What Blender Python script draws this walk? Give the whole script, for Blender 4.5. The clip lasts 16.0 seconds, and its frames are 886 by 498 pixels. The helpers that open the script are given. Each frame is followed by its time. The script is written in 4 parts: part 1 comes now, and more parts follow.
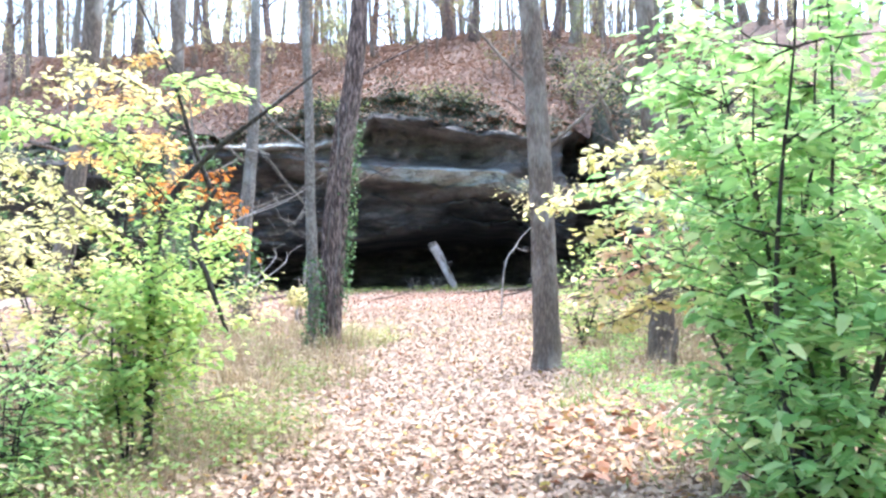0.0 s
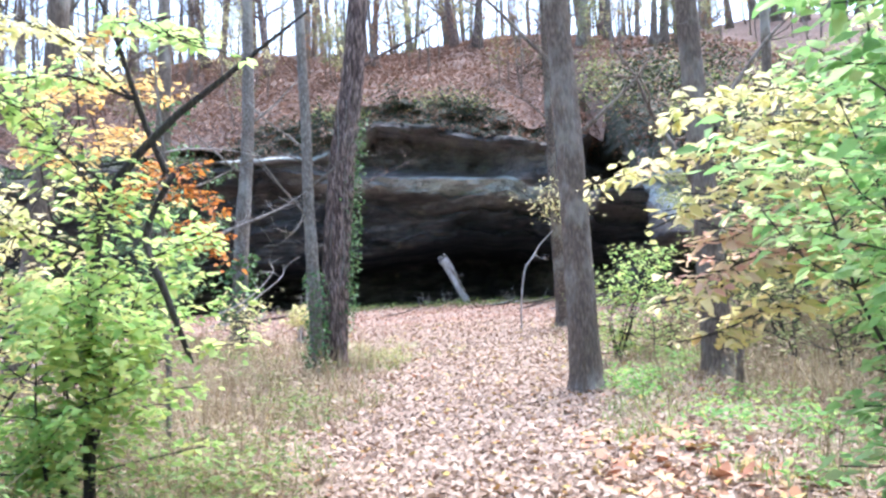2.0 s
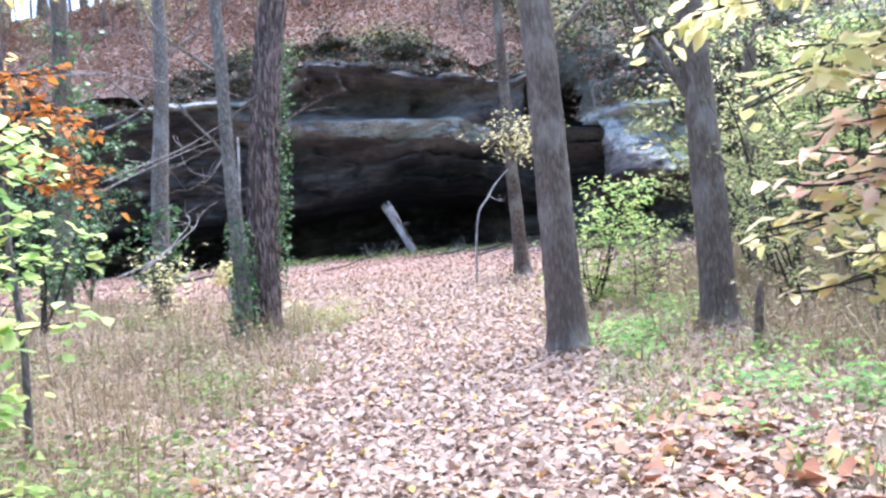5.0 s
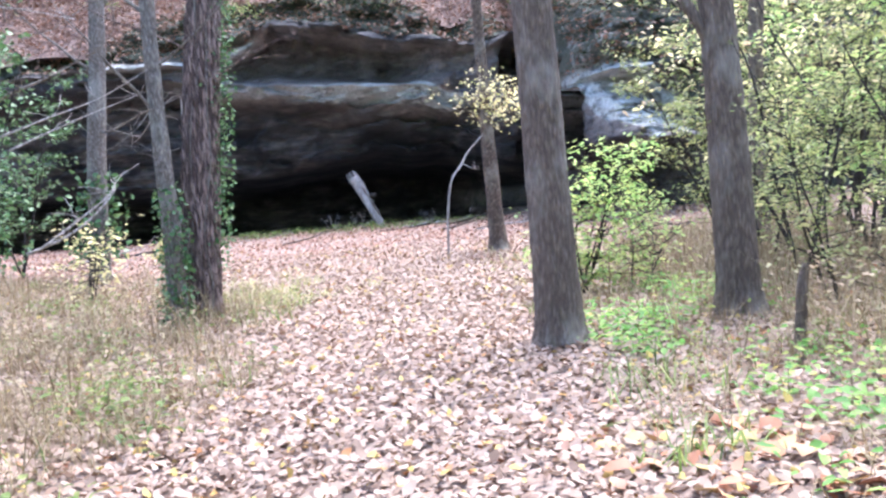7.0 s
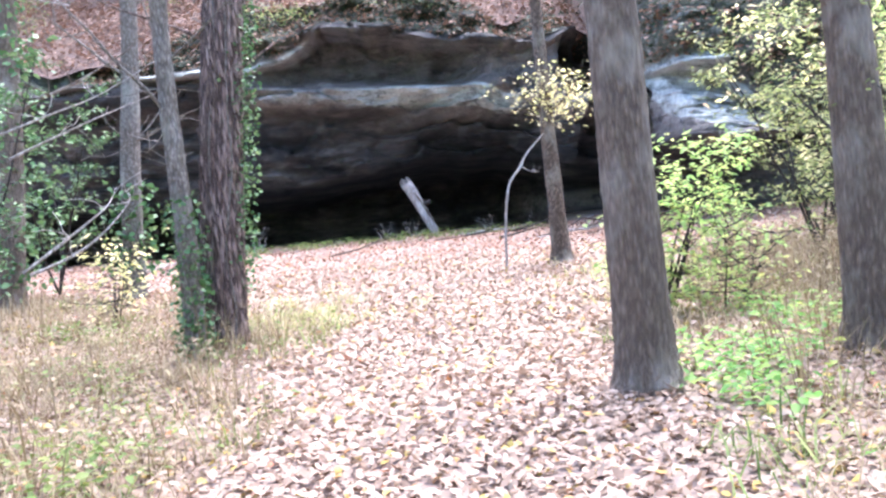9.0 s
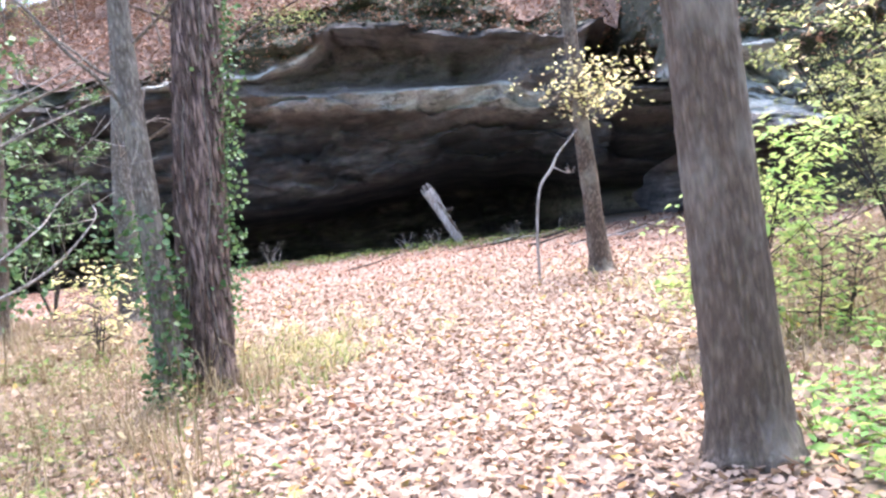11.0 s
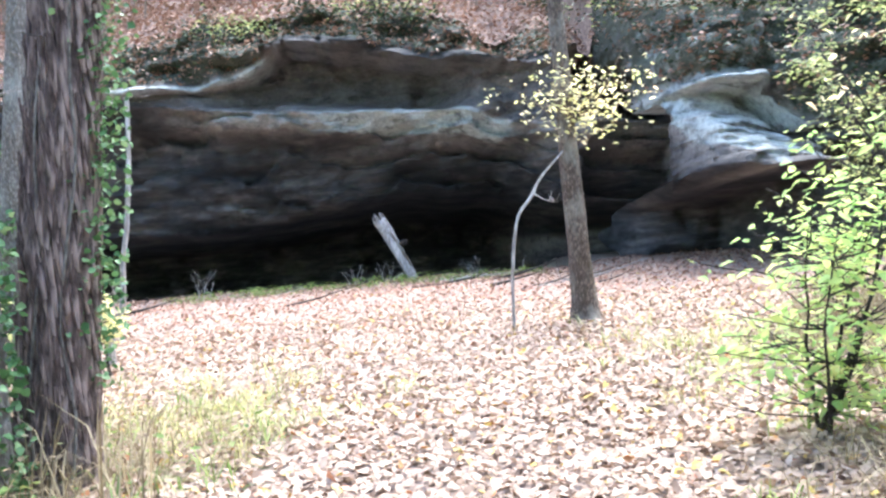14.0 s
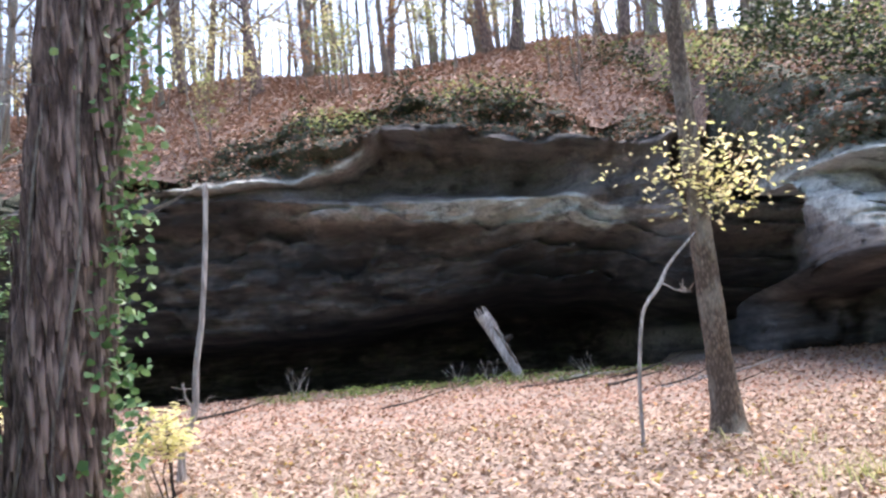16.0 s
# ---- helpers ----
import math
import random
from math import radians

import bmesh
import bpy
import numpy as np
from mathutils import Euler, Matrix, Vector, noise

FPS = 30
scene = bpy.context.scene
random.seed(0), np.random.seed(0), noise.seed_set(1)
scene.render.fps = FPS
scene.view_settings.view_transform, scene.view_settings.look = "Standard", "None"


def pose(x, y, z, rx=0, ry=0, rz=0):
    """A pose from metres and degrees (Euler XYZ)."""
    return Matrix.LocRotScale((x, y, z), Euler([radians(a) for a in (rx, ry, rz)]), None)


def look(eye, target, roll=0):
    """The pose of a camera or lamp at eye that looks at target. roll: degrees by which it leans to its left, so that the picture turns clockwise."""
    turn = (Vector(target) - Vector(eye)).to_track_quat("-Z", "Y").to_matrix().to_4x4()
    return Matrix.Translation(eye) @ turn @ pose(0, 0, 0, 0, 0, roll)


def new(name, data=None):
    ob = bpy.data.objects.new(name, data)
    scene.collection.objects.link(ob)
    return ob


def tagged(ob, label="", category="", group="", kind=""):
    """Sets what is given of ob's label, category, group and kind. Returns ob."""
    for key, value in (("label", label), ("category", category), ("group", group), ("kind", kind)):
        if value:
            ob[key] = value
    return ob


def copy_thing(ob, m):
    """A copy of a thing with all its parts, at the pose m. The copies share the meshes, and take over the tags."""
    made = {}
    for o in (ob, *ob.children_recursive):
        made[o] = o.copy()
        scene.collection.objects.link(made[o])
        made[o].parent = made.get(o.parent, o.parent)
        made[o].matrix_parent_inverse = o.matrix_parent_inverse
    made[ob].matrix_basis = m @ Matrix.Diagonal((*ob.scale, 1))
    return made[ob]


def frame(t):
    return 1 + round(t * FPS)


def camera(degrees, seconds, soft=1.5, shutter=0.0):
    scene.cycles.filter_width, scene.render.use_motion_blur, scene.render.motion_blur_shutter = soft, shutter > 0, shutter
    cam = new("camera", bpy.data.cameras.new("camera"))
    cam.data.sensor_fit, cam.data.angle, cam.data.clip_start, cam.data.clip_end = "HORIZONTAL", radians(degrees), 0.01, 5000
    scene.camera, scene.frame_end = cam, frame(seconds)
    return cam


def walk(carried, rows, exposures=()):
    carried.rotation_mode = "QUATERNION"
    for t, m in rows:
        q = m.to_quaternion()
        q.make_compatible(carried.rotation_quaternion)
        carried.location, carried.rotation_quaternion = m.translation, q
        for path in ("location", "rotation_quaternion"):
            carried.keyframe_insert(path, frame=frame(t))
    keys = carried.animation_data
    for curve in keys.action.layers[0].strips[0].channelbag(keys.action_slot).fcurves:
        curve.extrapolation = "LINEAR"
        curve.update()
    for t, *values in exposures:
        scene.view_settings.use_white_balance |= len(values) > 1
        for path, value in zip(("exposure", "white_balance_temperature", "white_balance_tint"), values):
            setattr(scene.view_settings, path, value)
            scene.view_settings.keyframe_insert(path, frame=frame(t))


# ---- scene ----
cam = camera(54.27, 16.0, soft=2.5, shutter=0.0)
# seconds, x, y, z, yaw, pitch, roll
ROWS = [
    (0.0, 0.023, -0.125, 1.494, 0.08, 1.05, 1.26),
    (0.5, -0.107, 0.334, 1.458, -1.44, 2.77, 1.04),
    (1.0, -0.215, 0.861, 1.458, -1.53, 0.88, 1.71),
    (1.5, -0.134, 1.322, 1.459, 4.17, 2.07, 0.54),
    (2.0, -0.163, 1.733, 1.396, 0.51, 2.13, 2.99),
    (2.5, -0.198, 2.106, 1.371, -1.11, 0.42, 3.28),
    (3.0, -0.195, 2.520, 1.369, 1.94, 1.36, 2.53),
    (3.5, -0.294, 2.832, 1.344, -2.01, 0.72, 4.37),
    (6.0, -0.212, 4.837, 1.287, -4.51, -2.83, 5.53),
    (6.5, -0.184, 5.308, 1.271, -6.50, -3.49, 5.77),
    (7.0, -0.116, 5.742, 1.260, -5.25, -3.37, 4.68),
    (7.5, -0.088, 6.210, 1.280, 1.08, -3.11, 3.76),
    (8.0, -0.124, 6.640, 1.279, -3.69, 0.27, 5.43),
    (8.5, -0.027, 7.062, 1.257, -3.43, -0.58, 6.23),
    (9.0, 0.069, 7.351, 1.278, -1.35, -2.63, 5.50),
    (11.5, 0.121, 9.578, 1.296, 0.37, -1.91, 7.02),
    (12.0, 0.011, 9.989, 1.259, -0.95, -4.07, 4.28),
    (12.5, -0.027, 10.334, 1.197, -2.38, -3.68, 4.68),
    (13.0, 0.031, 10.777, 1.262, 4.54, -1.15, 4.54),
    (13.5, -0.001, 11.155, 1.253, 1.33, 2.43, 3.45),
    (14.0, -0.030, 11.585, 1.257, -3.18, 0.05, 4.74),
    (14.5, -0.051, 11.996, 1.315, 0.87, 3.68, 3.79),
    (15.0, -0.119, 12.407, 1.319, 1.55, 7.96, 3.61),
    (15.5, -0.085, 12.829, 1.319, 0.79, 7.54, 3.62),
    (16.0, -0.036, 13.200, 1.347, 3.68, 6.77, 4.94),
]
# seconds, stops, kelvin, tint
EXPOSURES = [(0.0, 2.8, 6050, 7), (1.0, 2.6, 6000, 9), (2.5, 2.4, 5900, 12), (3.5, 2.4, 5850, 15), (6.0, 2.45, 5650, 15), (7.5, 2.55, 5900, 16), (9.0, 2.8, 5950, 16), (11.5, 2.7, 6450, 17), (12.5, 2.85, 5850, 8), (13.5, 2.9, 5750, 5), (14.0, 2.85, 6000, 6), (14.5, 2.75, 5950, 6), (15.0, 2.25, 6150, 9), (16.0, 2.2, 6650, 14)]
walk(cam, [(t, pose(x, y, z, 90 + pitch, roll, yaw)) for t, x, y, z, yaw, pitch, roll in ROWS], EXPOSURES)

# ---- light ----
SUN_EL, SUN_AZ = 66.0, 35.0  # degrees; azimuth from +y towards +x
world = bpy.data.worlds.new("sky")
scene.world = world
world.use_nodes = True
wn = world.node_tree.nodes
sky = wn.new("ShaderNodeTexSky")
sky.sky_type, sky.sun_disc = "NISHITA", False
sky.sun_elevation, sky.sun_rotation = radians(SUN_EL), radians(SUN_AZ)
sky.air_density, sky.dust_density, sky.ozone_density = 1.0, 2.0, 0.6
wn["Background"].inputs["Strength"].default_value = 0.15
world.node_tree.links.new(sky.outputs[0], wn["Background"].inputs["Color"])
sun = new("sun", bpy.data.lights.new("sun", "SUN"))
sun.data.energy, sun.data.angle, sun.data.color = 1.5, radians(40), (1.0, 0.97, 0.93)
az, el = radians(SUN_AZ), radians(SUN_EL)
sun.matrix_world = look((math.sin(az) * 60, math.cos(az) * 60, math.tan(el) * 60), (0, 0, 0))

# ---- materials ----
rng = np.random.default_rng(7)


def shader(name):
    m = bpy.data.materials.new(name)
    m.use_nodes = True
    nt = m.node_tree
    return m, nt, nt.nodes["Principled BSDF"]


def node(nt, kind, **values):
    n = nt.nodes.new(kind)
    for k, v in values.items():
        n.inputs[k].default_value = v
    return n


def ramp(nt, fac, stops):
    r = nt.nodes.new("ShaderNodeValToRGB")
    els = r.color_ramp.elements
    while len(els) < len(stops):
        els.new(0.5)
    for e, (p, c) in zip(els, stops):
        e.position, e.color = p, (*c, 1)
    nt.links.new(fac, r.inputs[0])
    return r.outputs[0]


def mix(nt, fac, a, b, mode="MIX"):
    n = nt.nodes.new("ShaderNodeMix")
    n.data_type, n.blend_type = "RGBA", mode
    for sock, v in ((n.inputs[0], fac), (n.inputs[6], a), (n.inputs[7], b)):
        if isinstance(v, (int, float)):
            sock.default_value = v
        elif isinstance(v, tuple):
            sock.default_value = (*v, 1)
        else:
            nt.links.new(v, sock)
    return n.outputs[2]


def coords(nt, scale=(1, 1, 1), world_space=True):
    if world_space:
        src = nt.nodes.new("ShaderNodeNewGeometry").outputs["Position"]
    else:
        src = nt.nodes.new("ShaderNodeTexCoord").outputs["Object"]
    mp = nt.nodes.new("ShaderNodeMapping")
    mp.inputs["Scale"].default_value = scale
    nt.links.new(src, mp.inputs[0])
    return mp.outputs[0]


def noise_tex(nt, vec, scale, detail=6, rough=0.6):
    n = node(nt, "ShaderNodeTexNoise", Scale=scale, Detail=detail, Roughness=rough)
    nt.links.new(vec, n.inputs["Vector"])
    return n.outputs["Fac"]


def bump(nt, bsdf, height, strength, distance):
    b = node(nt, "ShaderNodeBump", Strength=strength, Distance=distance)
    nt.links.new(height, b.inputs["Height"])
    nt.links.new(b.outputs[0], bsdf.inputs["Normal"])


def leaf_material(name, stops, translucent=0.4, rough=0.55):
    """Thin leaf: every leaf takes its own tint; light passes through it."""
    m, nt, p = shader(name)
    isl = nt.nodes.new("ShaderNodeNewGeometry").outputs["Random Per Island"]
    col = ramp(nt, isl, stops)
    col = mix(nt, noise_tex(nt, coords(nt), 18, 4), col, mix(nt, 1.0, col, (0.78, 0.76, 0.68), "MULTIPLY"))
    nt.links.new(col, p.inputs["Base Color"])
    p.inputs["Roughness"].default_value = rough
    p.inputs["Specular IOR Level"].default_value = 0.3
    if translucent:
        tr = nt.nodes.new("ShaderNodeBsdfTranslucent")
        nt.links.new(col, tr.inputs[0])
        ms = nt.nodes.new("ShaderNodeMixShader")
        ms.inputs[0].default_value = translucent
        nt.links.new(p.outputs[0], ms.inputs[1])
        nt.links.new(tr.outputs[0], ms.inputs[2])
        nt.links.new(ms.outputs[0], nt.nodes["Material Output"].inputs[0])
    return m


def bark_material(name, dark, light, pale_tint=(0.3, 0.31, 0.27), amount=0.35, stretch=(15, 15, 3.4)):
    m, nt, p = shader(name)
    v = coords(nt, stretch, False)
    vor = node(nt, "ShaderNodeTexVoronoi", Scale=2.4)
    nt.links.new(v, vor.inputs["Vector"])
    ridges = mix(nt, 0.38, noise_tex(nt, v, 3.0, 8, 0.7), ramp(nt, vor.outputs["Distance"], [(0.0, (0.75,) * 3), (0.55, (0.15,) * 3)]))
    patches = noise_tex(nt, coords(nt, (1, 1, 0.6), False), 2.2, 4)
    col = ramp(nt, ridges, [(0.33, dark), (0.58, light)])
    # spots of pale lichen on the bark
    spots = ramp(nt, patches, [(0.5, (0, 0, 0)), (0.7, (amount,) * 3)])
    col = mix(nt, spots, col, pale_tint)
    nt.links.new(col, p.inputs["Base Color"])
    p.inputs["Roughness"].default_value = 0.92
    bump(nt, p, ridges, 1.0, 0.08)
    return m


def rock_material():
    m, nt, p = shader("sandstone")
    beds = noise_tex(nt, coords(nt, (0.32, 0.32, 1.5)), 0.9, 10, 0.66)
    blot = noise_tex(nt, coords(nt, (0.6, 0.6, 1.0)), 0.5, 8, 0.65)
    grain = noise_tex(nt, coords(nt), 9, 8, 0.7)
    strata = noise_tex(nt, coords(nt, (0.5, 0.5, 3.2)), 1.7, 10, 0.7)
    chips = node(nt, "ShaderNodeTexVoronoi", Scale=1.0)
    nt.links.new(coords(nt, (1.5, 1.5, 3.6)), chips.inputs["Vector"])
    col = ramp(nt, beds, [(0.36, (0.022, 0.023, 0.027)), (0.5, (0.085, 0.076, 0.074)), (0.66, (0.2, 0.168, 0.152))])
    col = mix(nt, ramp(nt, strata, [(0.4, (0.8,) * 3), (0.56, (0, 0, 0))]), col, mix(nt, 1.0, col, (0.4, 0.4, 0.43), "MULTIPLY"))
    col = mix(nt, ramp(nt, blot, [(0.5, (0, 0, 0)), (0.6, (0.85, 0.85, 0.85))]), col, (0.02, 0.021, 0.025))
    # lichen and weathering share this attribute with light painted on the open face
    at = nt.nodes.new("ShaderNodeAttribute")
    at.attribute_name = "pale_tint"
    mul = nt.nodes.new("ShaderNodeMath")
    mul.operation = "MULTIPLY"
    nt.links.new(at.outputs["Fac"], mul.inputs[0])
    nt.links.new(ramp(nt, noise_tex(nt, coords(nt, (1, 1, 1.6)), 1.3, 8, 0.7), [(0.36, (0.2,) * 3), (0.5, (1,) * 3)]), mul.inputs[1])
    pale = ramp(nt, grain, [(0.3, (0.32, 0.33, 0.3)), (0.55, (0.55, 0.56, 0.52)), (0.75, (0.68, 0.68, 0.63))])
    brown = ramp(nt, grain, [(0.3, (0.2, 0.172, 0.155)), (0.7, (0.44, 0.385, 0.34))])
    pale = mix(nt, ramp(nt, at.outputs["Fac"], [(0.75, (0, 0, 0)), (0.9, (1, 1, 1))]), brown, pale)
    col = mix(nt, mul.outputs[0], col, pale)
    am = nt.nodes.new("ShaderNodeAttribute")
    am.attribute_name = "moss"
    mul2 = nt.nodes.new("ShaderNodeMath")
    mul2.operation = "MULTIPLY"
    nt.links.new(am.outputs["Fac"], mul2.inputs[0])
    nt.links.new(ramp(nt, noise_tex(nt, coords(nt), 1.6, 8, 0.75), [(0.34, (0.15,) * 3), (0.5, (1,) * 3)]), mul2.inputs[1])
    col = mix(nt, mul2.outputs[0], col, ramp(nt, grain, [(0.3, (0.025, 0.032, 0.02)), (0.55, (0.07, 0.075, 0.045)), (0.75, (0.2, 0.15, 0.11))]))
    nt.links.new(col, p.inputs["Base Color"])
    p.inputs["Roughness"].default_value = 0.9
    hm = mix(nt, 0.3, mix(nt, 0.5, beds, strata), grain)
    hm = mix(nt, 0.3, hm, chips.outputs["Distance"])
    bump(nt, p, hm, 1.0, 0.5)
    return m


def soil_material(name, a, b, c):
    m, nt, p = shader(name)
    fine = noise_tex(nt, coords(nt), 14, 8, 0.75)
    broad = noise_tex(nt, coords(nt), 0.6, 5)
    vo = node(nt, "ShaderNodeTexVoronoi", Scale=9.0)
    nt.links.new(coords(nt), vo.inputs["Vector"])
    cell = nt.nodes.new("ShaderNodeSeparateColor")
    nt.links.new(vo.outputs["Color"], cell.inputs[0])
    col = mix(nt, 0.6, ramp(nt, fine, [(0.3, a), (0.5, b), (0.68, c)]), ramp(nt, cell.outputs[0], [(0.05, a), (0.4, b), (0.95, c)]))
    col = mix(nt, ramp(nt, vo.outputs["Distance"], [(0.1, (0, 0, 0)), (0.7, (0.6,) * 3)]), col, a)
    col = mix(nt, ramp(nt, broad, [(0.45, (0,) * 3), (0.65, (0.55,) * 3)]), col, mix(nt, 0.45, col, a))
    hs = nt.nodes.new("ShaderNodeHueSaturation")
    hs.inputs["Saturation"].default_value = 0.9
    nt.links.new(col, hs.inputs["Color"])
    nt.links.new(hs.outputs[0], p.inputs["Base Color"])
    p.inputs["Roughness"].default_value = 0.95
    bump(nt, p, vo.outputs["Distance"], 0.7, 0.04)
    return m


MAT_ROCK = rock_material()
MAT_SOIL = soil_material("leafy_soil", (0.17, 0.115, 0.086), (0.34, 0.245, 0.19), (0.48, 0.365, 0.295))
MAT_HILL = soil_material("hill_litter", (0.06, 0.036, 0.027), (0.2, 0.11, 0.078), (0.36, 0.22, 0.165))
MAT_LITTER = leaf_material("fallen_leaves", [(0.0, (0.17, 0.105, 0.075)), (0.14, (0.29, 0.195, 0.145)), (0.3, (0.39, 0.275, 0.21)), (0.5, (0.45, 0.33, 0.262)), (0.78, (0.5, 0.375, 0.305)), (0.93, (0.57, 0.445, 0.37)), (0.95, (0.45, 0.17, 0.08)), (0.98, (0.55, 0.42, 0.12))], 0.15, 0.6)
MAT_HILL_LITTER = leaf_material("hill_leaves", [(0.0, (0.2, 0.1, 0.07)), (0.5, (0.36, 0.21, 0.155)), (1.0, (0.5, 0.33, 0.25))], 0.1, 0.7)
MAT_CAVE_LITTER = leaf_material("reddish_fallen_leaves", [(0.0, (0.19, 0.095, 0.07)), (0.5, (0.4, 0.225, 0.165)), (1.0, (0.55, 0.36, 0.28))], 0.1, 0.7)
MAT_ORANGE_LITTER = leaf_material("rust_fallen_leaves", [(0.0, (0.4, 0.17, 0.1)), (0.6, (0.6, 0.32, 0.2)), (1.0, (0.62, 0.5, 0.2))], 0.1, 0.6)
MAT_OLIVE = leaf_material("olive_leaves", [(0.0, (0.16, 0.2, 0.08)), (0.45, (0.3, 0.36, 0.14)), (0.8, (0.46, 0.48, 0.22)), (1.0, (0.62, 0.56, 0.28))], 0.5)
MAT_AMBER = leaf_material("amber_leaves", [(0.0, (0.7, 0.36, 0.12)), (0.5, (0.82, 0.6, 0.24)), (1.0, (0.84, 0.74, 0.36))], 0.6)
MAT_STRAW = leaf_material("yellow_green_grass", [(0.0, (0.22, 0.26, 0.09)), (0.5, (0.42, 0.44, 0.17)), (1.0, (0.62, 0.56, 0.28))], 0.45)
MAT_DRY_LEAF = leaf_material("dry_weed_leaves", [(0.0, (0.16, 0.115, 0.075)), (0.5, (0.34, 0.26, 0.18)), (0.85, (0.52, 0.42, 0.3)), (1.0, (0.4, 0.42, 0.2))], 0.4, 0.8)
MAT_RUST = leaf_material("rust_brown_leaves", [(0.0, (0.22, 0.09, 0.05)), (0.6, (0.42, 0.2, 0.1)), (1.0, (0.6, 0.4, 0.16))], 0.4)
MAT_GREEN = leaf_material("green_leaves", [(0.0, (0.12, 0.29, 0.07)), (0.4, (0.22, 0.46, 0.12)), (0.75, (0.36, 0.58, 0.17)), (1.0, (0.55, 0.62, 0.2))], 0.5)
MAT_LIME = leaf_material("lime_leaves", [(0.0, (0.34, 0.56, 0.18)), (0.5, (0.56, 0.73, 0.28)), (1.0, (0.75, 0.75, 0.3))], 0.6)
MAT_YELLOW = leaf_material("yellow_leaves", [(0.0, (0.62, 0.64, 0.26)), (0.45, (0.82, 0.75, 0.38)), (0.85, (0.88, 0.8, 0.52)), (1.0, (0.82, 0.62, 0.4))], 0.6)
MAT_PINK = leaf_material("pink_leaves", [(0.0, (0.86, 0.76, 0.5)), (0.5, (0.85, 0.64, 0.5)), (1.0, (0.8, 0.46, 0.42))], 0.6)
MAT_ORANGE = leaf_material("orange_leaves", [(0.0, (0.5, 0.24, 0.06)), (0.5, (0.62, 0.2, 0.04)), (1.0, (0.7, 0.33, 0.08))], 0.45)
MAT_IVY = leaf_material("ivy_leaves", [(0.0, (0.055, 0.13, 0.05)), (0.6, (0.13, 0.25, 0.1)), (1.0, (0.27, 0.39, 0.19))], 0.25, 0.4)
MAT_DARK = leaf_material("evergreen_leaves", [(0.0, (0.018, 0.035, 0.018)), (0.7, (0.045, 0.075, 0.035)), (1.0, (0.13, 0.15, 0.09))], 0.15, 0.5)
MAT_BRIGHT = leaf_material("bright_green_leaves", [(0.0, (0.22, 0.42, 0.14)), (0.4, (0.4, 0.64, 0.25)), (0.8, (0.56, 0.76, 0.36)), (1.0, (0.7, 0.76, 0.4))], 0.58)
MAT_DRY = leaf_material("dry_grass", [(0.0, (0.15, 0.11, 0.065)), (0.5, (0.3, 0.235, 0.145)), (1.0, (0.46, 0.38, 0.25))], 0.3, 0.8)
MAT_GRASS = leaf_material("green_weeds", [(0.0, (0.09, 0.15, 0.04)), (0.5, (0.18, 0.27, 0.07)), (1.0, (0.36, 0.4, 0.14))], 0.4)
MAT_BARK = bark_material("grey_brown_bark", (0.12, 0.088, 0.068), (0.27, 0.207, 0.166), (0.42, 0.38, 0.33), 0.75, (12, 12, 3.2))
MAT_BARK_BROWN = bark_material("smooth_brown_bark", (0.07, 0.048, 0.035), (0.26, 0.19, 0.14), (0.42, 0.4, 0.34), 0.7, (14, 14, 5))
MAT_BARK_RED = bark_material("shaggy_brown_bark", (0.055, 0.034, 0.029), (0.42, 0.3, 0.262), amount=0.15, stretch=(8, 8, 1.7))
MAT_BARK_PALE = bark_material("pale_mottled_bark", (0.12, 0.1, 0.085), (0.34, 0.3, 0.26), (0.42, 0.41, 0.37), 0.6, (12, 12, 5))
MAT_TWIG = bark_material("dark_twig", (0.025, 0.02, 0.018), (0.09, 0.07, 0.06), amount=0.1)
MAT_DEAD = bark_material("bleached_wood", (0.26, 0.23, 0.21), (0.62, 0.56, 0.53), (0.7, 0.66, 0.63), 0.5, (10, 10, 1.2))

# ---- geometry helpers ----


def mesh_object(name, verts, faces, material, parent=None, smooth=True, label=""):
    me = bpy.data.meshes.new(name)
    me.from_pydata([tuple(v) for v in verts], [], [tuple(f) for f in faces])
    me.materials.append(material)
    if smooth:
        me.shade_smooth()
    ob = new(name, me)
    if parent is not None:
        ob.parent = parent
    if label:
        ob["label"] = label
    return ob


def thing(name, place, label, category, group=""):
    e = new(name)
    e.empty_display_size = 0.2
    e.matrix_basis = pose(*place)
    return tagged(e, label, category, group)


def smoothed(points, steps):
    """Catmull-Rom through (x, y, z, radius) points."""
    p = np.array([points[0], *points, points[-1]], float)
    out = []
    for i in range(1, len(p) - 2):
        for k in range(steps):
            t = k / steps
            a, b, c, d = p[i - 1:i + 3]
            out.append(0.5 * (2 * b + (c - a) * t + (2 * a - 5 * b + 4 * c - d) * t * t + (3 * b - a - 3 * c + d) * t ** 3))
    out.append(p[-2])
    return np.array(out)


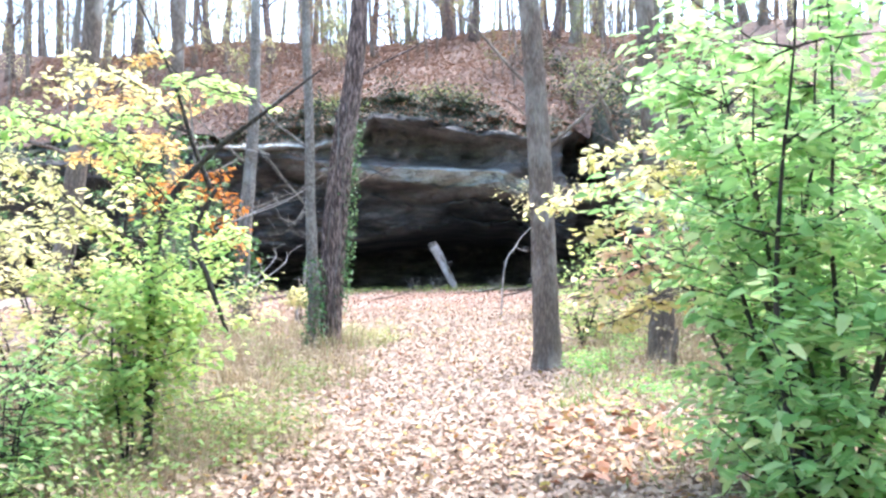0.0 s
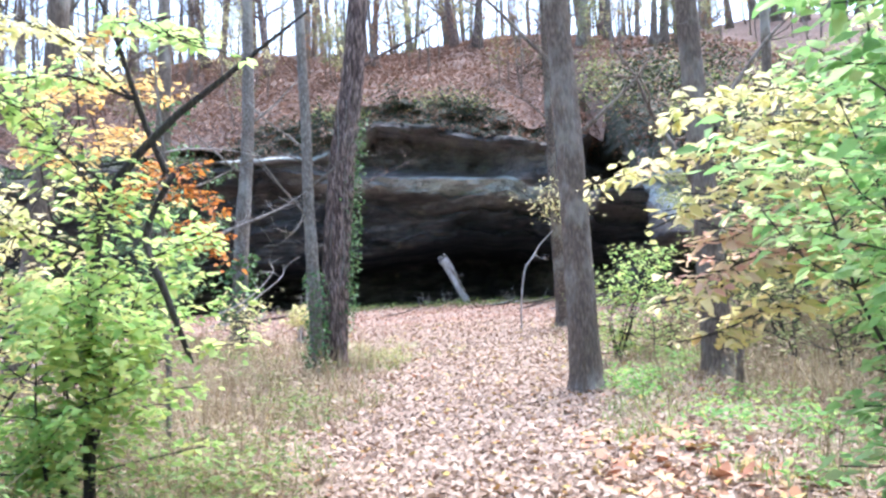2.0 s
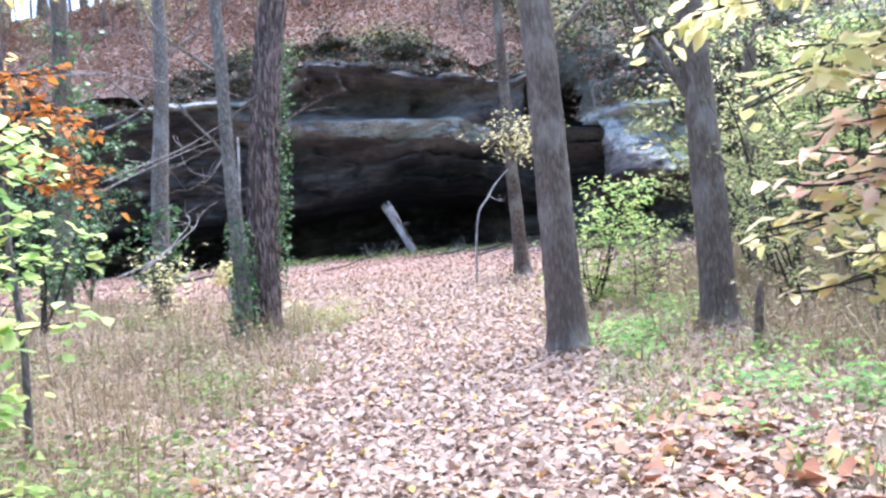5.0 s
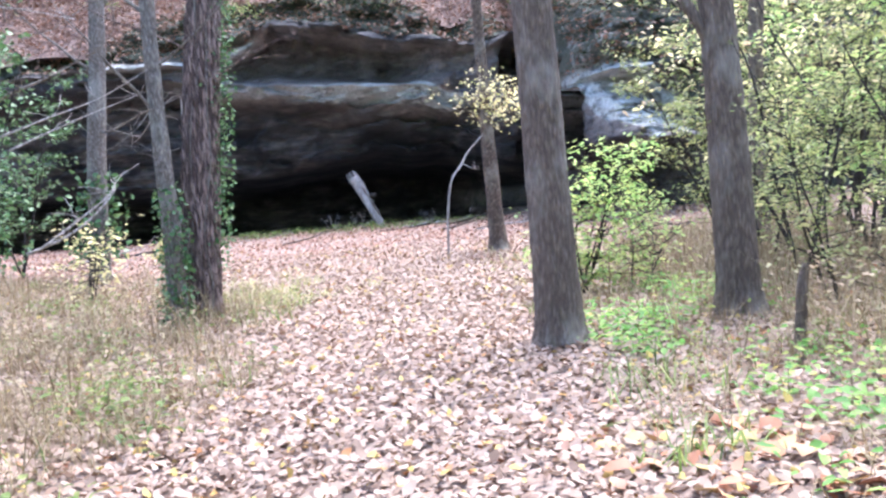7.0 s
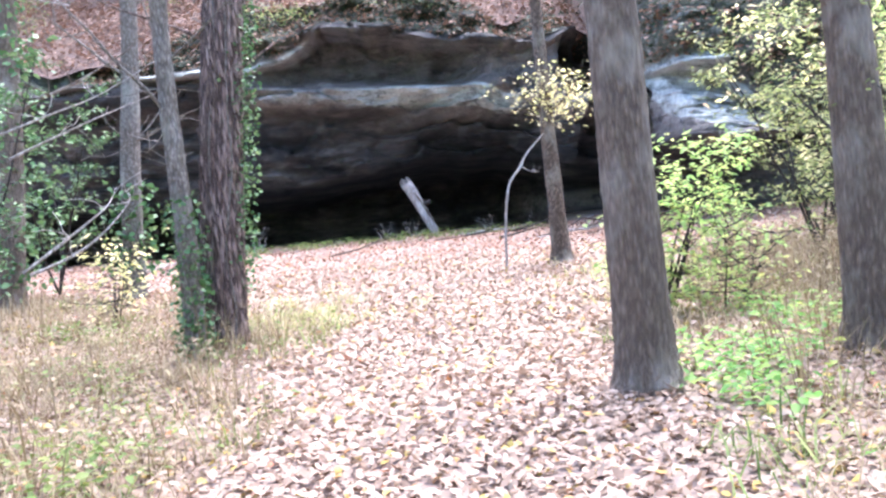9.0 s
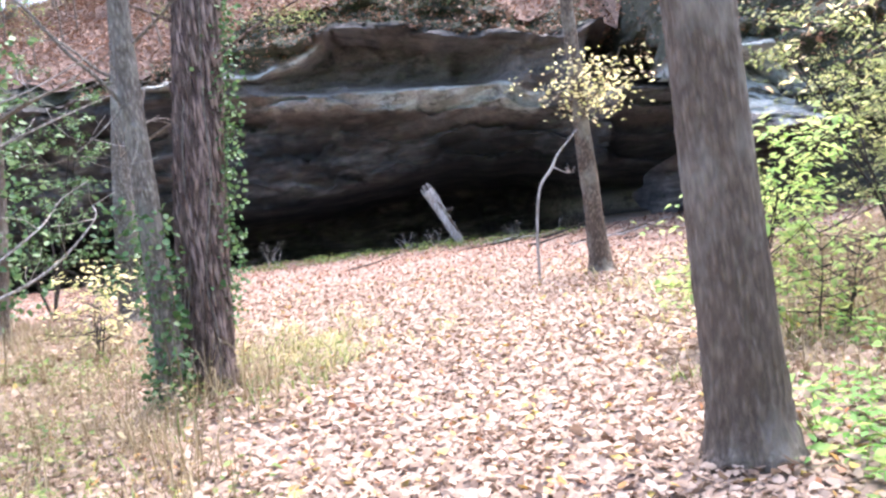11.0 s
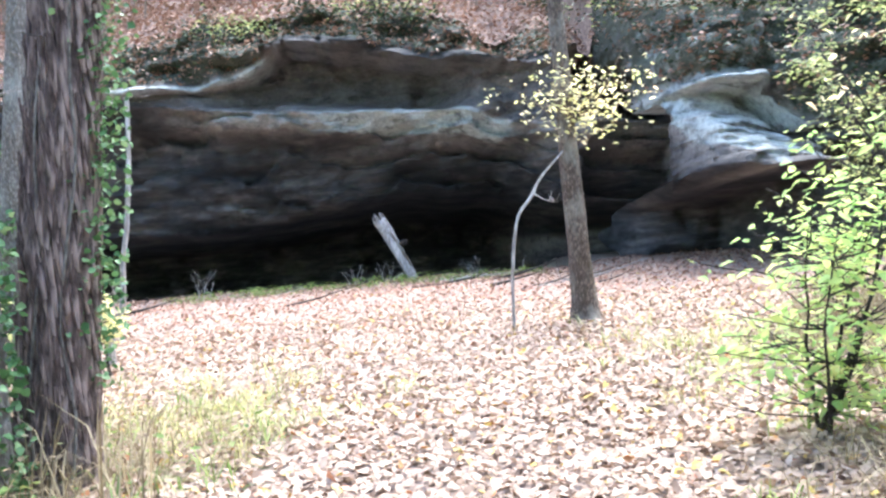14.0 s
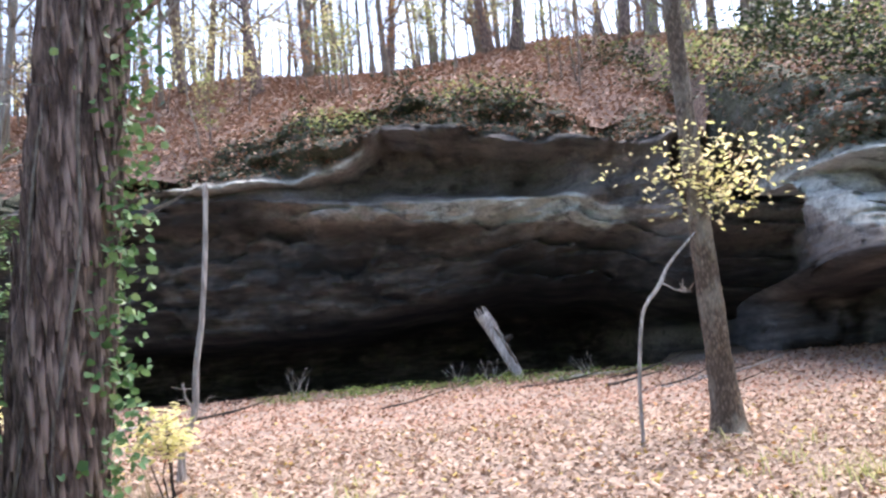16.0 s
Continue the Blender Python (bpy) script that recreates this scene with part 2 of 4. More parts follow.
def tube_data(path, sides, rough=0.0, seed=0, flare=0.0, furrow=0.0):
    """Verts and faces of a limb along rows of x, y, z, radius, with ridged skin."""
    r = np.random.default_rng(seed)
    path = np.asarray(path, float)
    n = len(path)
    ang = np.arange(sides) * 2 * np.pi / sides
    ridge = r.normal(0, rough, sides)
    verts = []
    tang = np.gradient(path[:, :3], axis=0)
    for i in range(n):
        t = tang[i] / (np.linalg.norm(tang[i]) + 1e-9)
        side = np.cross(t, (0.12, 1.0, 0.05))
        side /= np.linalg.norm(side) + 1e-9
        up = np.cross(side, t)
        ridge = ridge * 0.8 + r.normal(0, rough * 0.6, sides)
        fl = 1 + flare * math.exp(-3.2 * i / n * 6) * (1 + 0.5 * np.sin(ang * 4 + seed))
        rad = np.maximum(path[i, 3], 0.001) * (1 + ridge) * fl
        if furrow:
            z = path[i, 2]
            crease = np.array([noise.noise((c * 5.2 + 0.25 * math.sin(z * 9), q * 5.2, z * 2.0 + seed)) for c, q in zip(np.cos(ang), np.sin(ang))])
            flake = np.array([noise.noise((c * 9, q * 9, z * 7)) for c, q in zip(np.cos(ang), np.sin(ang))])
            rad = rad * (1 + furrow * (np.minimum(np.abs(crease) * 4.5, 1) - 0.6) + furrow * 0.35 * flake)
        verts.append(path[i, :3] + np.outer(np.cos(ang) * rad, side) + np.outer(np.sin(ang) * rad, up))
    verts = list(np.concatenate(verts))
    faces = []
    for i in range(n - 1):
        for k in range(sides):
            a, b = i * sides + k, i * sides + (k + 1) % sides
            faces.append((a, b, b + sides, a + sides))
    faces.append(tuple(range(sides))[::-1])
    faces.append(tuple(range((n - 1) * sides, n * sides)))
    return verts, faces


def join_data(pieces):
    verts, faces = [], []
    for v, f in pieces:
        o = len(verts)
        verts += list(v)
        faces += [tuple(i + o for i in q) for q in f]
    return verts, faces


def leaf_data(places, sizes, flat=0.0, droop=0.3, wide=0.55, r=rng, heading=None, curled=0.18, plain=False):
    """Folded pointed leaves, six corners each, facing mostly up when flat is near 1."""
    places = np.asarray(places, float)
    n = len(places)
    yaw = r.uniform(0, 2 * np.pi, n) if heading is None else heading + r.normal(0, 0.5, n)
    d = np.stack([np.cos(yaw), np.sin(yaw), r.normal(-droop, 0.35 * (1 - flat) + 0.05, n)], 1)
    d /= np.linalg.norm(d, axis=1)[:, None]
    nrm = np.stack([r.normal(0, 1, n) * (1 - flat), r.normal(0, 1, n) * (1 - flat), np.full(n, 0.6 + flat)], 1)
    s = np.cross(d, nrm)
    s /= np.linalg.norm(s, axis=1)[:, None] + 1e-9
    nrm = np.cross(s, d)
    L = np.asarray(sizes, float)[:, None]
    fold = r.uniform(0.05, 0.3, n)[:, None]
    w = L * wide * r.uniform(0.7, 1.1, n)[:, None] * 0.5
    base = places
    curl = r.normal(0, curled, n)[:, None] * L
    pts = [base, base + d * L * 0.35 + s * w + nrm * w * fold * 2, base + d * L * 0.75 + s * w * 0.7 + nrm * (w * fold + curl * 0.5),
           base + d * L + nrm * curl, base + d * L * 0.75 - s * w * 0.7 + nrm * (w * fold + curl * 0.5), base + d * L * 0.35 - s * w + nrm * w * fold * 2, base + d * L * 0.5]
    if plain:
        verts = np.stack(pts[:6], 1).reshape(-1, 3)
        tri = np.array([(0, 5, 1), (1, 5, 2), (2, 5, 4), (2, 4, 3)])
        return verts, ((np.arange(n) * 6)[:, None, None] + tri[None]).reshape(-1, 3)
    verts = np.stack(pts, 1).reshape(-1, 3)
    o = (np.arange(n) * 7)[:, None]
    tri = np.array([(0, 6, 1), (1, 6, 2), (2, 6, 3), (3, 6, 4), (4, 6, 5), (5, 6, 0)])
    faces = (o[:, :, None] + tri[None]).reshape(-1, 3)
    return verts, faces


def fast_mesh(name, verts, faces, material, parent=None, label=""):
    me = bpy.data.meshes.new(name)
    verts, faces = np.asarray(verts, np.float32), np.asarray(faces, np.int32)
    k = faces.shape[1]
    me.vertices.add(len(verts))
    me.vertices.foreach_set("co", verts.ravel())
    me.loops.add(faces.size)
    me.loops.foreach_set("vertex_index", faces.ravel())
    me.polygons.add(len(faces))
    me.polygons.foreach_set("loop_start", np.arange(len(faces), dtype=np.int32) * k)
    me.update(calc_edges=True)
    me.validate()
    me.materials.append(material)
    ob = new(name, me)
    if parent is not None:
        ob.parent = parent
    if label:
        ob["label"] = label
    return ob


def blade_data(places, heights, width, lean, r=rng):
    """Grass blades, two bent segments each."""
    p = np.asarray(places, float)
    n = len(p)
    yaw = r.uniform(0, 2 * np.pi, n)
    out = np.stack([np.cos(yaw), np.sin(yaw), np.zeros(n)], 1)
    side = np.stack([-np.sin(yaw), np.cos(yaw), np.zeros(n)], 1) * width / 2 * r.uniform(0.6, 1.4, n)[:, None]
    h = np.asarray(heights, float)[:, None]
    ln = r.uniform(0.1, lean, n)[:, None]
    up = np.array((0, 0, 1.0))
    m = p + up * h * 0.55 + out * h * ln * 0.35
    tip = p + up * h * (1 - ln * 0.3) + out * h * ln
    verts = np.stack([p - side, p + side, m + side * 0.8, m - side * 0.8, tip], 1).reshape(-1, 3)
    o = (np.arange(n) * 5)[:, None, None]
    tri = np.array([(0, 1, 2), (0, 2, 3), (3, 2, 4)])
    return verts, (o + tri[None]).reshape(-1, 3)


def curve_at(x, pts):
    p = np.array(pts, float)
    return np.interp(x, p[:, 0], p[:, 1])


def fbm(x, y, z, scale, octaves=4):
    total, amp = 0.0, 1.0
    for k in range(octaves):
        total += amp * noise.noise((x * scale, y * scale, z * scale))
        scale, amp = scale * 2.1, amp * 0.5
    return total


def sstep(a, b, v):
    t = np.clip((v - a) / (b - a), 0, 1)
    return t * t * (3 - 2 * t)


# ---- the ground ----
PATH_MID = [(-5, 0.1), (0, 0.0), (8, 0.05), (13, 0.1), (16, 0.55), (19, 0.8), (23, 0.5), (30, 0)]
PATH_HALF = [(-5, 1.25), (3, 1.25), (10, 1.35), (16, 1.35), (19, 1.8), (24, 5), (30, 14), (40, 25)]


def ground_z(x, y):
    z = curve_at(y, [(-20, 0.1), (0, 0.0), (5, -0.2), (12, -0.29), (17, -0.22), (22, -0.06), (26, 0.06), (32, 0.22), (38.2, 0.42), (60, 0.5)])
    z = z + 0.05 * np.maximum(x - 5, 0) * sstep(16, 30, y) * (x < 20) + 0.75 * (x >= 20) * sstep(16, 30, y)
    z = z - 1.3 * sstep(38.3, 41.5, y - 0.03 * np.minimum(x, 0) * -1.0) * (1 - sstep(5, 6.5, x)) * sstep(-30, -24, x)
    off = np.abs(x - curve_at(y, PATH_MID)) - curve_at(y, PATH_HALF)
    z = z + 0.06 * sstep(0, 1.2, off) + 0.04 * np.sin(x * 1.7 + y * 0.6) * sstep(0.2, 2, off) + 0.025 * np.sin(x * 0.9 - y * 1.3)
    return z


def build_ground():
    xs = np.concatenate([[-3000, -800, -250, -100, -50], np.arange(-30, 30.1, 0.4), [50, 100, 250, 800, 3000]])
    ys = np.concatenate([[-3000, -800, -250, -100, -50, -20], np.arange(-8, 48.1, 0.4), [60, 100, 250, 800, 3000]])
    X, Y = np.meshgrid(xs, ys)
    Z = ground_z(X, Y)
    n, m = X.shape
    i = (np.arange(n - 1)[:, None] * m + np.arange(m - 1)[None]).ravel()
    ob = fast_mesh("ground", np.stack([X, Y, Z], -1).reshape(-1, 3), np.stack([i, i + 1, i + m + 1, i + m], 1), MAT_SOIL)
    ob.data.shade_smooth()
    tagged(ob, "woodland floor covered with dry tan fallen leaves", "ground", kind="structure")


build_ground()

# ---- the rock shelter: a cliff with beds, an upper hollow, a pale ledge and a low dark mouth ----
PLAN = [(-70, 52), (-30, 44), (-20, 42.5), (-12, 41), (0, 40), (3.5, 39.6), (4.8, 38.8), (5.7, 37.7), (6.15, 37.2), (6.5, 38.8), (6.92, 38.9), (7.08, 32.8), (7.5, 31.0), (9, 30.3), (10.5, 30.2), (14, 29.5), (20, 28), (30, 27), (70, 25)]
LIP = [(-70, 9), (-30, 7.2), (-20, 7.8), (-11, 7.6), (-9.5, 7.8), (-7.7, 8.7), (-4.4, 9.3), (0, 9.1), (2.7, 8.7), (3.8, 7.6), (5, 7.4), (6.5, 7.0), (7.1, 6.5), (9, 6.0), (12, 6.2), (20, 6.5), (40, 8)]
BROW = [(-70, 7), (-30, 6.2), (-20, 6.8), (-11, 7.25), (-9, 7.12), (-6, 7.0), (-4.5, 7.42), (-3, 8.38), (-1.6, 8.03), (0.9, 7.58), (2.35, 7.2), (3.6, 7.0), (5, 6.8), (6.5, 7.2), (7.1, 4.7), (8.7, 4.5), (9.6, 3.2), (12, 4.0), (20, 5), (40, 6)]
STRIP = [(-70, 6), (-30, 5.6), (-12, 6.9), (-8, 6.7), (-5.9, 6.4), (-2.8, 6.08), (0, 5.88), (2.5, 5.72), (3.5, 5.2), (5, 4.9), (6.9, 4.7), (7.1, 4.2), (9.6, 3.0), (14, 3.4), (40, 5)]
MOUTH = [(-70, 3), (-20, 2.9), (-11, 2.6), (-8.5, 2.5), (-7, 2.6), (-4.5, 2.8), (-2, 3.2), (0.4, 3.4), (3.9, 3.2), (6.2, 2.5), (6.95, 2.0), (7.1, 2.5), (9.6, 2.3), (12, 1.8), (20, 1.5), (40, 2)]


HILL_EDGE = [(-70, 52.2), (-30, 45.3), (-20, 43.8), (-12, 42.3), (0, 41.4), (4, 41.0), (5.5, 40.4), (7, 39.2), (9, 36.5), (12, 35), (20, 33), (70, 30)]


def lip_z(x):
    return curve_at(x, LIP) + 0.3 * np.sin(x * 1.31 + 0.7) * np.sin(x * 0.53) + 0.1 * np.sin(x * 4.1 + 2 * np.sin(x * 0.7))


def hill_z(x, y):
    edge = curve_at(x, HILL_EDGE)
    lip = lip_z(x) + 0.3 * (edge - curve_at(x, PLAN))
    crest = 16.5 + 0.02 * x + np.sin(x * 0.35) * 0.35
    t = np.clip((y - edge) / (57 - edge), 0, 1)
    return lip + (crest - lip) * (t ** 0.9) - 0.002 * np.maximum(y - 60, 0) ** 1.2


def build_cliff():
    xs = np.concatenate([np.arange(-70, -24, 1.5), np.arange(-24, 6.9, 0.14), np.arange(6.9, 7.6, 0.035), np.arange(7.6, 14, 0.14), np.arange(14, 70.1, 1.5)])
    rows = 120
    verts, pale_amount, moss, rim = [], [], [], []
    for x in xs:
        y0, lip, brow, strip, mouth = (float(curve_at(x, c)) for c in (PLAN, LIP, BROW, STRIP, MOUTH))
        lip = float(lip_z(x))
        brow = min(brow + 0.16 * fbm(x, 6, 2, 0.6, 3), lip - 0.15)
        mouth += 0.22 * fbm(x, 1, 8, 0.35, 3)
        hollow = float(sstep(-6.6, -3.6, x) * (1 - sstep(1.6, 3.2, x)))
        block = float(sstep(6.95, 7.2, x) * (1 - sstep(9.2, 10.2, x)))
        shelter = 1 - float(sstep(4.5, 7.2, x)) * 0.55
        zs = np.concatenate([np.linspace(-1.6, mouth, 30)[:-1], np.linspace(mouth, strip, 40)[:-1], np.linspace(strip, brow, 24)[:-1], np.linspace(brow, lip + 0.25, 29)])
        for z in zs:
            if 4.6 < x < 10:
                y0 = float(curve_at(x + 0.3 * fbm(0.3, z, 17, 0.5, 3), PLAN))
            if z < mouth:
                d = 3.1 * shelter + 12.0 * shelter * float(sstep(0, 0.22, (mouth - z) / (mouth + 0.4)))
                if x > 9.6:
                    d = 1.0
            elif z < strip:
                k = (strip - z) / (strip - mouth)
                d = -0.25 + 3.4 * shelter * (1 - block) * float(k ** 1.3) + block * (1.9 * (1 - k) - 1.1)
                d += 0.9 * float(sstep(0.5, 0.85, strip - z) * (1 - sstep(1.2, 3.0, strip - z))) * float(1 - sstep(-1.8, 0.6, x))
                q = k * 3.4 + fbm(x, z * 0.8, 3, 0.16, 4) * 1.5
                q2 = k * 9 + fbm(x, z * 0.7, 13, 0.3, 4) * 2.2
                d += 0.2 * (q2 - math.floor(q2)) * max(0.0, 0.5 + fbm(x, z, 19, 0.5, 2))
                d += (1 - block) * 0.75 * (q - math.floor(q)) * (0.5 + 0.8 * max(0.0, fbm(x, z, 11, 0.3, 2) + 0.4))
            elif z < brow:
                k = (z - strip) / max(brow - strip, 0.01)
                d = -0.2 + hollow * 2.2 * min(1, k * 3.0) * (1 - 0.15 * k) + (1 - hollow) * (0.25 + block * 1.2) * k + block * 1.0
                d += hollow * 0.5 * max(0.0, fbm(x, z * 1.5, 9, 0.5, 3))
            else:
                k = (z - brow) / max(lip - brow, 0.01)
                d = -0.5 + 1.5 * k + block * 1.2
                q = k * 3 + fbm(x, z, 5, 0.35, 3) * 1.6
                d += 0.14 * (q - math.floor(q)) - 0.05 + 0.25 * fbm(x, z, 21, 1.1, 3)
            if 5.0 < x < 7.06 and z > 4.4:
                cut, low = x + 0.25 * fbm(x, z, 41, 0.9, 3), z + 0.4 * fbm(x, z, 43, 0.8, 3)
                d += 4.0 * float(sstep(5.3, 5.8, cut) * sstep(4.6, 5.1, low) * (1 - sstep(6.9, 7.2, low)))
            bed = fbm(x * 0.35, 4.0, z * 1.9, 0.8, 4)
            lump = fbm(x, y0 * 0.5, z, 0.5, 5)
            d += 0.22 * bed + 0.36 * lump + 0.13 * fbm(x, z * 1.8, 4, 1.9, 4)
            wx, wz = x + 0.5 * fbm(x, z, 31, 0.5, 3), z + 0.25 * fbm(x, z, 37, 0.6, 3)
            crag = 0.6 * noise.cell((wx * 0.55, 3.3, wz * 1.5)) + 0.4 * noise.cell((wx * 1.4, 7.7, wz * 3.1))
            d += (crag - 0.5) * (0.75 if z >= brow else 0.3 if z >= strip else 0.34 if z >= mouth else 0.3) * (1 + 0.5 * block)
            if z > brow + 0.25 and -13 < x < 14:
                rim.append((x, y0 + d - 0.05, z))
            behind = 2.4 * float(sstep(6.25, 6.95, x) * (x < 7.09) * np.clip((y0 + d - 32.9) / 5.5, 0, 1) * (1 - sstep(6.1, 6.6, z)))
            verts.append((x + behind + 0.1 * fbm(z, x, 1, 0.9, 2), y0 + d, z))
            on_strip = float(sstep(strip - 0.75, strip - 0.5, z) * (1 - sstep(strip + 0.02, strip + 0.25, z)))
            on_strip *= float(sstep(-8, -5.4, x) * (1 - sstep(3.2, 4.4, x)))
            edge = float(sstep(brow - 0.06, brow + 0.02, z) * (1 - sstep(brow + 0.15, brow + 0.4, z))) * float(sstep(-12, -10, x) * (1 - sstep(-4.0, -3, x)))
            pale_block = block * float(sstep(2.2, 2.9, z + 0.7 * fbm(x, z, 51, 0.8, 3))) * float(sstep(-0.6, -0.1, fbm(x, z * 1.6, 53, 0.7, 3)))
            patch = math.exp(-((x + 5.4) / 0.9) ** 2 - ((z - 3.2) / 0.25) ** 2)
            # brown weathered rock, plus light painted on face and hollow above the dark mouth
            weather_and_light = (0.04 + 0.78 * float(sstep(-3.0, 2.0, x))) * float(sstep(mouth + 0.5, mouth + 2.2, z) * (1 - sstep(strip, strip + 0.3, z))) + 0.34 * float(sstep(strip, strip + 0.4, z) * (1 - sstep(brow - 0.1, brow + 0.3, z)))
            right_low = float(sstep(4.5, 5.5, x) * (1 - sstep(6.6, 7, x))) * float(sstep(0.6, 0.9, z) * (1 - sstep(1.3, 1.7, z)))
            pale_amount.append(min(1.0, 0.75 * on_strip + 0.75 * edge + 0.95 * pale_block + 0.6 * patch + 0.65 * right_low + 0.1 * float(x > 9.6) + weather_and_light))
            moss.append(float(sstep(brow + 0.1, brow + 0.5, z)) * 0.95 + 0.5 * float(sstep(9.2, 10, x)))
        top, back = verts[-1], float(curve_at(x, HILL_EDGE)) + 0.5
        for q in range(1, 9):
            y = top[1] + (max(back, top[1] + 0.3) - top[1]) * q / 8
            end = float(hill_z(x, back)) - 0.02
            verts.append((x, y, top[2] + (end - top[2]) * q / 8 + 0.25 * fbm(x, y, 2, 0.8, 3) * (1 - q / 8)))
            pale_amount.append(0.15)
            moss.append(0.9)
            if -13 < x < 14:
                rim += [(x, y, verts[-1][2] + 0.04)] * 2
    n = len(xs)
    m = len(verts) // n
    i = (np.arange(n - 1)[:, None] * m + np.arange(m - 1)[None]).ravel()
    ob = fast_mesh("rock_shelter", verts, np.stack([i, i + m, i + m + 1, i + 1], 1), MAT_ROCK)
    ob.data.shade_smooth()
    for key, values in (("pale_tint", pale_amount), ("moss", moss)):
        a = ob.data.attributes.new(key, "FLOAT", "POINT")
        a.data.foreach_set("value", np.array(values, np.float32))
    r = np.random.default_rng(23)
    rim = np.array(rim)
    for material, count, name, words, size in ((MAT_HILL_LITTER, 9500, "rim_litter", "reddish brown leaves caught on the rock rim", 0.14), (MAT_DARK, 5200, "rim_ferns", "small dark ferns and moss tufts on the rock rim", 0.13)):
        pl = rim[r.integers(0, len(rim), count)] + r.normal(0, 0.08, (count, 3))
        tagged(fast_mesh(name, *leaf_data(pl, r.uniform(0.6, 1.3, count) * size, 0.4, 0.1, 0.7, r), material), words, "leaf litter" if name == "rim_litter" else "ferns", kind="stuff")
    tagged(ob, "dark grey overhanging sandstone cliff with a low black cave mouth", "cliff", kind="structure")


build_cliff()


def build_hill():
    xs = np.concatenate([np.arange(-70, -24, 2.0), np.arange(-24, 20, 0.4), np.arange(20, 70.1, 2.0)])
    ts = np.concatenate([np.linspace(0, 1, 50), [1.15, 1.5, 2.5, 5, 9, 20, 60]])
    verts = []
    for x in xs:
        e = float(curve_at(x, HILL_EDGE)) + 0.15
        for t in ts:
            y = e + (57 - e) * t
            verts.append((x, y, float(hill_z(x, y)) + 0.18 * fbm(x, y, 0, 0.5, 4) + (0.05 if t == 0 else 0)))
    n, m = len(xs), len(ts)
    i = (np.arange(n - 1)[:, None] * m + np.arange(m - 1)[None]).ravel()
    ob = fast_mesh("hillside", verts, np.stack([i, i + m, i + m + 1, i + 1], 1), MAT_HILL)
    ob.data.shade_smooth()
    tagged(ob, "steep hillside of reddish brown fallen leaves above the cliff", "hillside", kind="structure")


build_hill()

# ---- trees ----


def limb_points(start, direction, length, r0, bend, r, n=5):
    p, d = np.array(start, float), np.array(direction, float)
    d /= np.linalg.norm(d)
    pts = []
    for i in range(n):
        k = i / (n - 1)
        pts.append((*p, max(r0 * (1 - 0.85 * k), 0.004)))
        d = d + r.normal(0, bend, 3) + np.array((0, 0, 0.05))
        d /= np.linalg.norm(d)
        p = p + d * length / (n - 1)
    return pts


def twig_data(pts, r, count, length, rad):
    pieces = []
    for _ in range(count):
        i = r.integers(1, len(pts))
        d = r.normal(0, 1, 3)
        d[2] = abs(d[2]) * 0.6
        pieces.append(tube_data(limb_points(pts[i][:3], d, length * r.uniform(0.5, 1.2), rad, 0.25, r, 4), 4))
    return pieces


def tree(name, base, path, material, label, seed, limbs=(), rough=0.06, flare=0.45, sides=22, steps=8, crown=None, ivy=None, ivy_side=None, group="", furrow=0.0):
    """A trunk along path (x, y, z, radius from the base), limbs as (height, direction, length, radius), optional leaves."""
    r = np.random.default_rng(seed)
    x, y = base
    ob = thing(name, (x, y, float(ground_z(x, y)) - 0.08), label, "tree", group)
    sm = smoothed(path, steps)
    mesh_object("trunk", *tube_data(sm, sides, rough, seed, flare, furrow), material, ob)
    for h, d, length, r0 in limbs:
        i = int(np.argmin(abs(sm[:, 2] - h)))
        pts = limb_points(sm[i, :3], d, length, r0, 0.13, r, 6)
        main = mesh_object("limb", *tube_data(smoothed(pts, 3), 7, 0.05, seed), material, ob)
        tagged(mesh_object("twig_spray", *join_data(twig_data(pts, r, 7, length * 0.4, r0 * 0.3)), material, main), kind="stuff")
    if crown:
        centre, spread, count, size, mat = crown
        c = np.array(centre) + r.normal(0, 1, (count // 10, 3)) * np.array(spread)
        pl = np.repeat(c, 10, 0) + r.normal(0, 0.14, (count // 10 * 10, 3))
        fast_mesh("crown", *leaf_data(pl, r.uniform(0.6, 1.2, len(pl)) * size, 0.4, 0.3, 0.5, r), mat, ob)
    if ivy:
        z0, z1, count, out, size = ivy
        k = r.integers(0, len(sm), count * 3)
        k = k[(sm[k, 2] > z0) & (sm[k, 2] < z1)][:count]
        a = r.uniform(0, 2 * np.pi, len(k)) if ivy_side is None else r.normal(ivy_side, 0.42, len(k))
        rad = sm[k, 3] + np.minimum(r.exponential(out, len(k)), 2.2 * out)
        pl = sm[k, :3] + np.stack([np.cos(a) * rad, np.sin(a) * rad, r.normal(0, 0.12, len(k))], 1)
        fast_mesh("ivy", *leaf_data(pl, r.uniform(0.6, 1.2, len(k)) * size, 0.2, 0.5, 0.9, r), MAT_IVY, ob, "dark green climbing ivy")
    return ob


